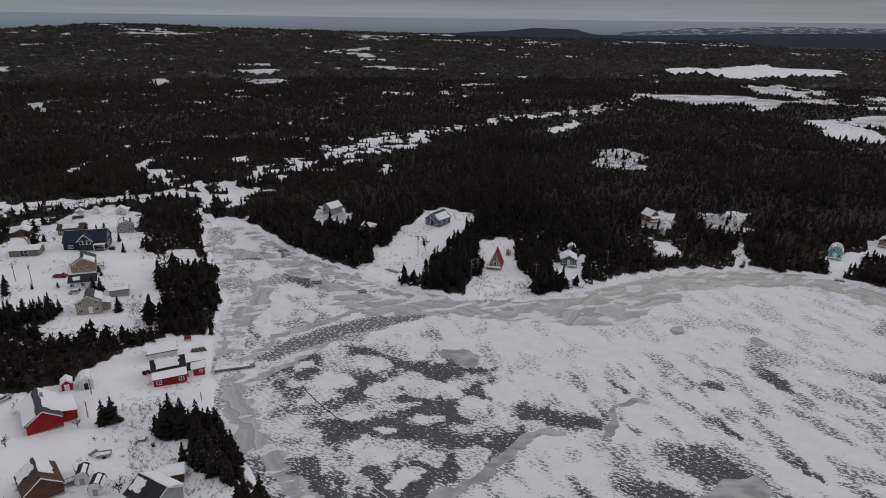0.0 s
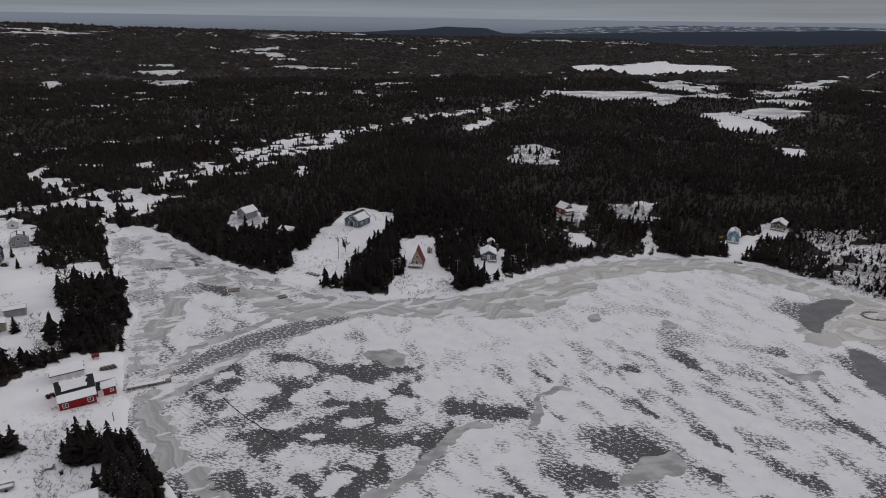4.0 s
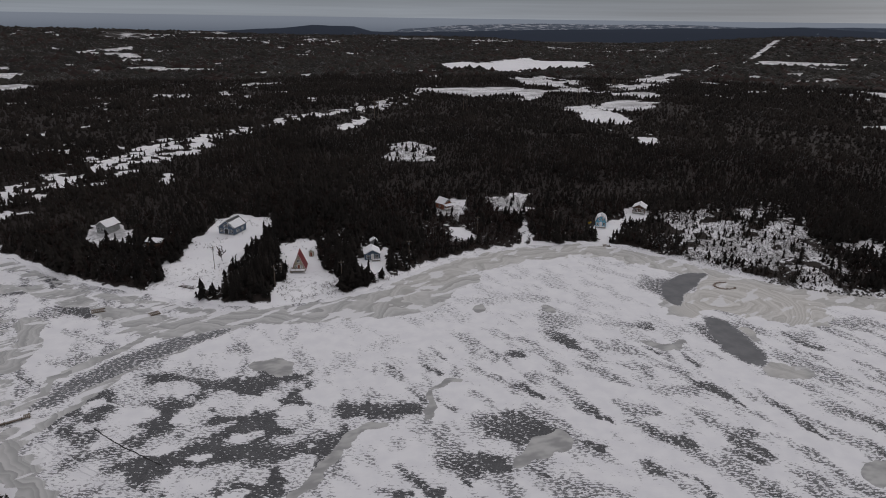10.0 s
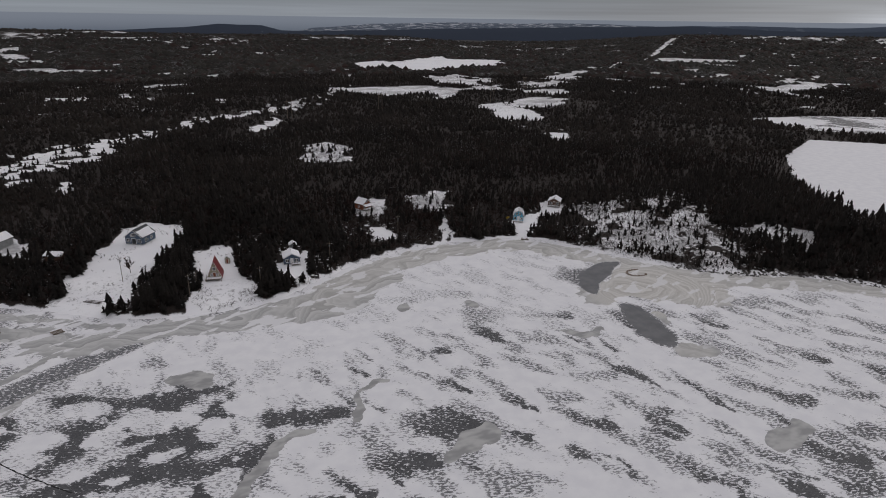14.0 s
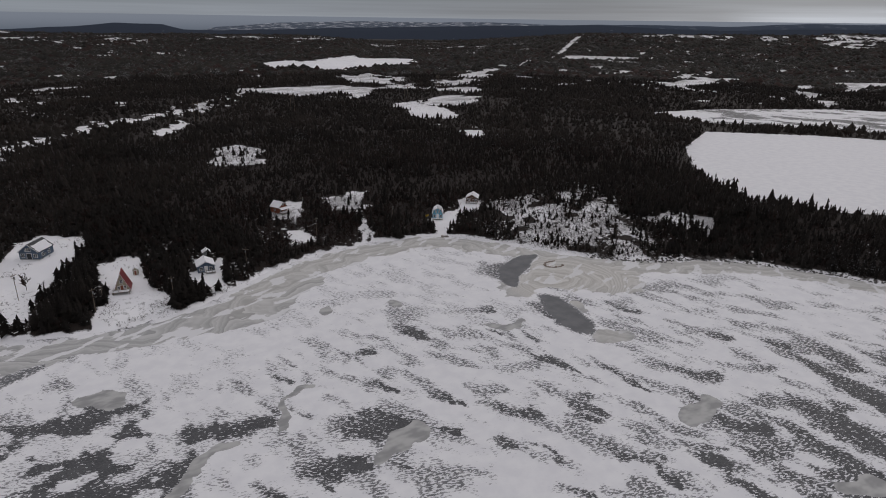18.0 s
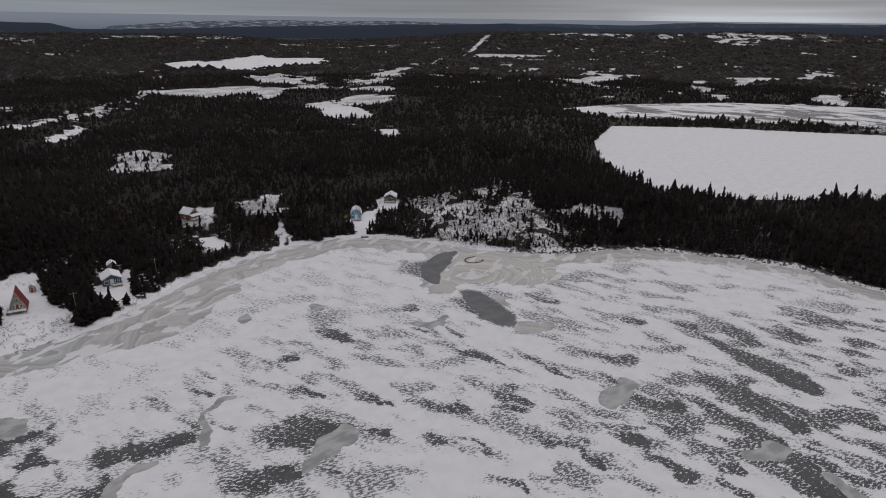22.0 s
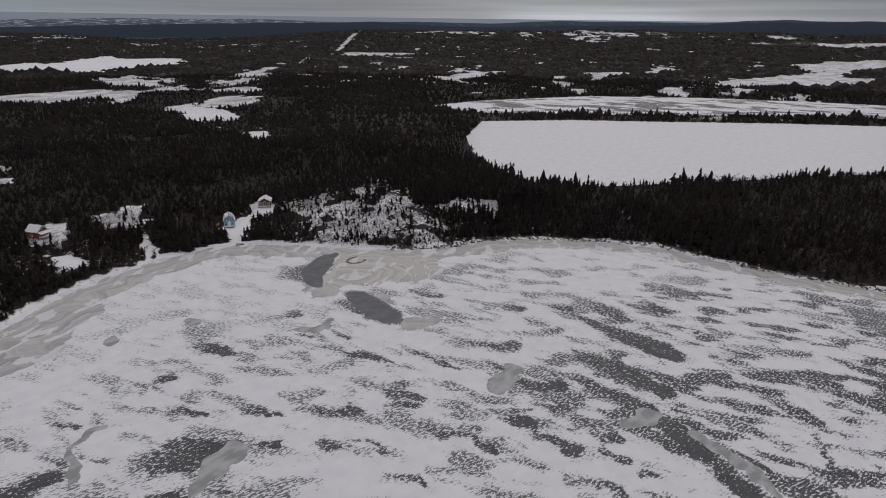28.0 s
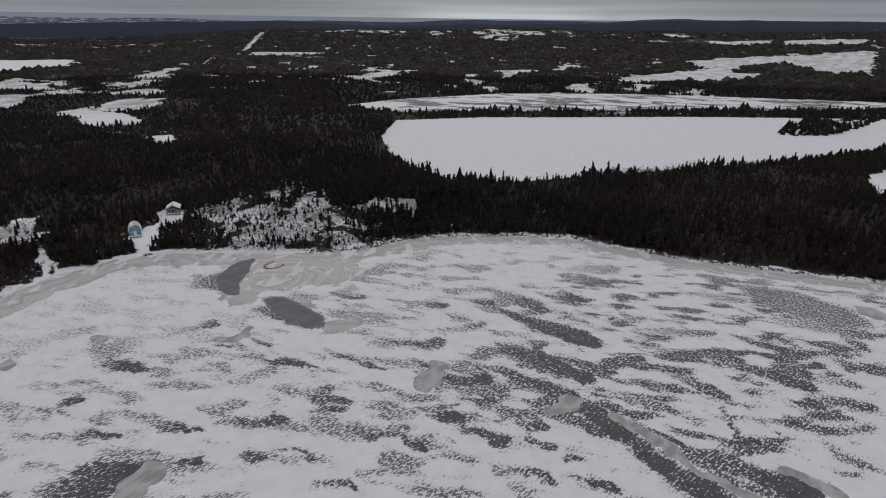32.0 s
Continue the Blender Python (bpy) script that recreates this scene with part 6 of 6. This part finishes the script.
def plant(spacing, r0, r1, a0, a1, crowns, bare, tall, thick, label):
    x, y = scatter(spacing, r0, r1, a0, a1, rng)
    d = np.maximum(wooded(x, y), grove(x, y) * (outside(LAKE, x, y) > 1.5)) * (1 - stand(x, y)) if r0 < 1000 else wooded(x, y)
    k = rng.random(len(x)) < d * 0.96
    x, y = x[k], y[k]
    soft = (rng.random(len(x)) < (hardwood(x, y) + (0.35 * grove(x, y) if r0 < 400 else 0)) * (0.6 if r0 > 900 else 0.75 if r0 > 290 else 1.0)) & ((grove(x, y) < 0.5) | (rng.random(len(x)) < 0.6) if r0 < 400 else True)
    east = 1 + 0.22 * smooth(215, 245, x) * smooth(420, 340, np.hypot(x, y))
    emergent = rng.random(len(x)) > 0.90
    thick = thick * 0.92 / east * np.where(emergent, 0.72, 1.0)
    high = tall * (0.45 + 0.85 * fractal(x, y, 30, 83)) * (rng.uniform(0.4, 1.15, len(x)) + 0.75 * emergent) * east
    high = high * (1 - 0.4 * smooth(6, -6, outside(REGROWTH, x, y))) if r0 < 300 else high * (1 - 0.7 * smooth(0.05, 0.4, barren(x, y)))
    if 290 < r0 < 900:  # low scrub round the bogs
        near = np.minimum.reduce([outside(p, x, y) for q, p in OPEN.items() if q[:3] == "bog" or q in ("mid_glade", "road_glade", "road_end")])
        high = high * (0.72 + 0.28 * smooth(4, 30, near))
    tint = np.clip(rng.normal(0.4 if r0 < 900 else 0.25, 0.25, len(x)) + 1.3 * (fractal(x, y, 60, 85) - 0.5) + 0.6 * (fractal(x, y, 230, 86) - 0.5), 0, 1)
    woods("spruce_forest", "dense dark spruce forest dusted with snow, " + label, crowns, x[~soft], y[~soft], high[~soft], thick[~soft] * rng.uniform(0.75, 1.3, (~soft).sum()), tint[~soft], SPRUCE_DARK if r0 < 250 else SPRUCE if r0 < 470 else SPRUCE_HAZED, rng)
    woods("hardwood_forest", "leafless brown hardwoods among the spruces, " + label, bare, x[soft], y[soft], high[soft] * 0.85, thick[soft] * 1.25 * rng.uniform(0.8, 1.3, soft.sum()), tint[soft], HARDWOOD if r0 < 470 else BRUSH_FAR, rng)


plant(1.9, 85, 300, -42, 102, CROWNS_NEAR, BARE_NEAR, 5.0, 1.5, "near the shore")
plant(2.05, 300, 460, -42, 102, CROWNS_MID, BARE_MID, 4.2, 1.85, "behind the shore")
plant(3.2, 460, 950, -42, 102, CROWNS_OFF, BARE_OFF, 4.3, 2.15, "on the rising ground")
plant(8.3, 950, 2650, -44, 104, CROWNS_FAR, BARE_FAR, 4.9, 2.9, "on the far ridge")
plant(26.0, 280, 1100, 104, 180, CROWNS_FAR, BARE_FAR, 8.0, 2.0, "away from the lake")
plant(26.0, 280, 1100, -180, -44, CROWNS_FAR, BARE_FAR, 8.0, 2.0, "away from the lake")

# ---- brush: alders along the shore, regrowth on the cut slope ----
BRUSH_LINES = [([(44, 200), (54, 203), (60, 208)], 2.5), ([(26, 197), (33, 199)], 2.0), ([(12, 195), (15, 204)], 1.8), ([(13, 190.5), (31, 192.5)], 1.0), ([(60, 208), (74, 216)], 3.0),
               ([(-68, 115), (-60, 118)], 2.5), ([(-62, 110), (-56, 113)], 2.0), ([(-96, 176), (-88, 172)], 3.0), ([(-90, 170), (-84, 162)], 3.0), ([(-43, 97), (-36, 90)], 4.0), ([(-60, 97), (-56, 101)], 2.5), ([(150, 206), (162, 190), (175, 166)], 5.0), ([(-70, 121), (-62, 124), (-55, 119)], 3.0), ([(-60, 108), (-50, 97)], 4.0)]
bx, by = scatter(0.95, 85, 450, -42, 102, rng)
s_ = outside(LAKE, bx, by)
reg = smooth(6, -6, outside(REGROWTH, bx, by)) * (0.4 + 0.6 * smooth(0.35, 0.6, fractal(bx, by, 9, 91)))
edge = smooth(2.0, 3.2, s_) * smooth(8.5, 4.5, s_) * 0.30 * (1 - smooth(0.3, 0.7, open_land(bx, by)))
lines = np.maximum.reduce([smooth(wide + 1, wide - 1, beside(line, bx, by)) for line, wide in BRUSH_LINES]) * 0.85 * (s_ > 0.5)
lots = np.maximum.reduce([smooth(1, -1, outside(OPEN[q], bx, by)) for q in ("grey_cabin_lot", "red_roof_lot", "slope", "slope_east", "brown_cabin_lot", "blue_lot", "mid_glade", "village", "boat_landing", "field", "brook")]) * 0.30 * smooth(0.56, 0.70, fractal(bx, by, 7, 93))
scrub = np.maximum.reduce([smooth(3, -5, outside(OPEN[q], bx, by)) for q in ("slope_east", "mid_glade", "slope")]) * 0.75 * smooth(0.30, 0.55, fractal(bx, by, 8, 94))
lots = np.maximum(lots, scrub)
k = rng.random(len(bx)) < np.maximum.reduce([lots, reg * 0.9, edge * 0.8, lines])
bx, by = bx[k], by[k]
woods("brush", "leafless brown alder brush poking through the snow", THICKET, bx, by, rng.uniform(0.5, 1.9, len(bx)) * (1 + 0.4 * smooth(6, -6, outside(REGROWTH, bx, by))) * np.where(lines[k] > 0.3, 0.8, 0.7), rng.uniform(1.3, 2.2, len(bx)), rng.uniform(0, 1, len(bx)), BRUSH, rng)

# ---- spruces that stand singly on the snow ----
CROWN_MESHES, TRUNK = [], Shape().rod((0, 0, -0.03), (0, 0, 0.8), 0.022, 0.008, 6).mesh("trunk", BARK)
for i in range(6):
    cv, cf = bough_crown(rng, 13 + i % 3, 11)
    CROWN_MESHES.append(sheet_mesh("crown", cv, cf, SPRUCE_DARK, {"tint": rng.uniform(0.1, 0.9) * np.ones(len(cv))}))


def spruce(x, y, tall, label, group):
    base = tagged(new("spruce_tree"), label, "tree", group)
    base.empty_display_size = 0.3
    base.matrix_basis = pose(x, y, level(x, y) - 0.05, 0, 0, rng.uniform(0, 360)) @ Matrix.Diagonal((tall * rng.uniform(0.9, 1.25),) * 2 + (tall, 1))
    for nm, me in (("trunk", TRUNK), ("crown", CROWN_MESHES[rng.integers(0, 6)])):
        new(nm, me).parent = base


tx, ty = scatter(1.75, 60, 260, -42, 60, rng)
k = (stand(tx, ty) > rng.uniform(0.15, 0.7, len(tx))) & (outside(LAKE, tx, ty) > 1.2)
for fx, fy, fr in FOOTPRINTS:
    k &= (tx - fx) ** 2 + (ty - fy) ** 2 > (fr + 0.6) ** 2
for x, y in list(zip(tx[k], ty[k]))[:420]:
    tall = 5.6 * rng.uniform(0.55, 1.35)
    spruce(x, y, tall, "tall dark spruce in a close stand" if tall > 5.4 else "young dark spruce in a close stand", "spruces in stands on the shore")
for x, y, tall in ((-72.5, 116, 6.4), (-71, 117, 6.8), (-96, 171, 5.2), (-87, 169, 4.6), (-115, 197, 4.2), (-119, 222, 4.0), (-109, 182, 6.0), (-108, 184, 5.2), (-134, 178, 5.5), (-129, 183, 2.4), (-122, 185, 2.2),
                   (-138, 184, 4.6), (-140, 236, 5.5), (-137, 238, 4.8), (-135, 240, 5.2), (-126, 233, 4.4), (-152, 228, 3.8), (-82, 172, 3.0), (-84, 164, 3.5), (52, 208, 3.2), (-126, 252, 4.8)):
    spruce(x, y, tall, "single dark spruce standing in the snow", "lone spruces")
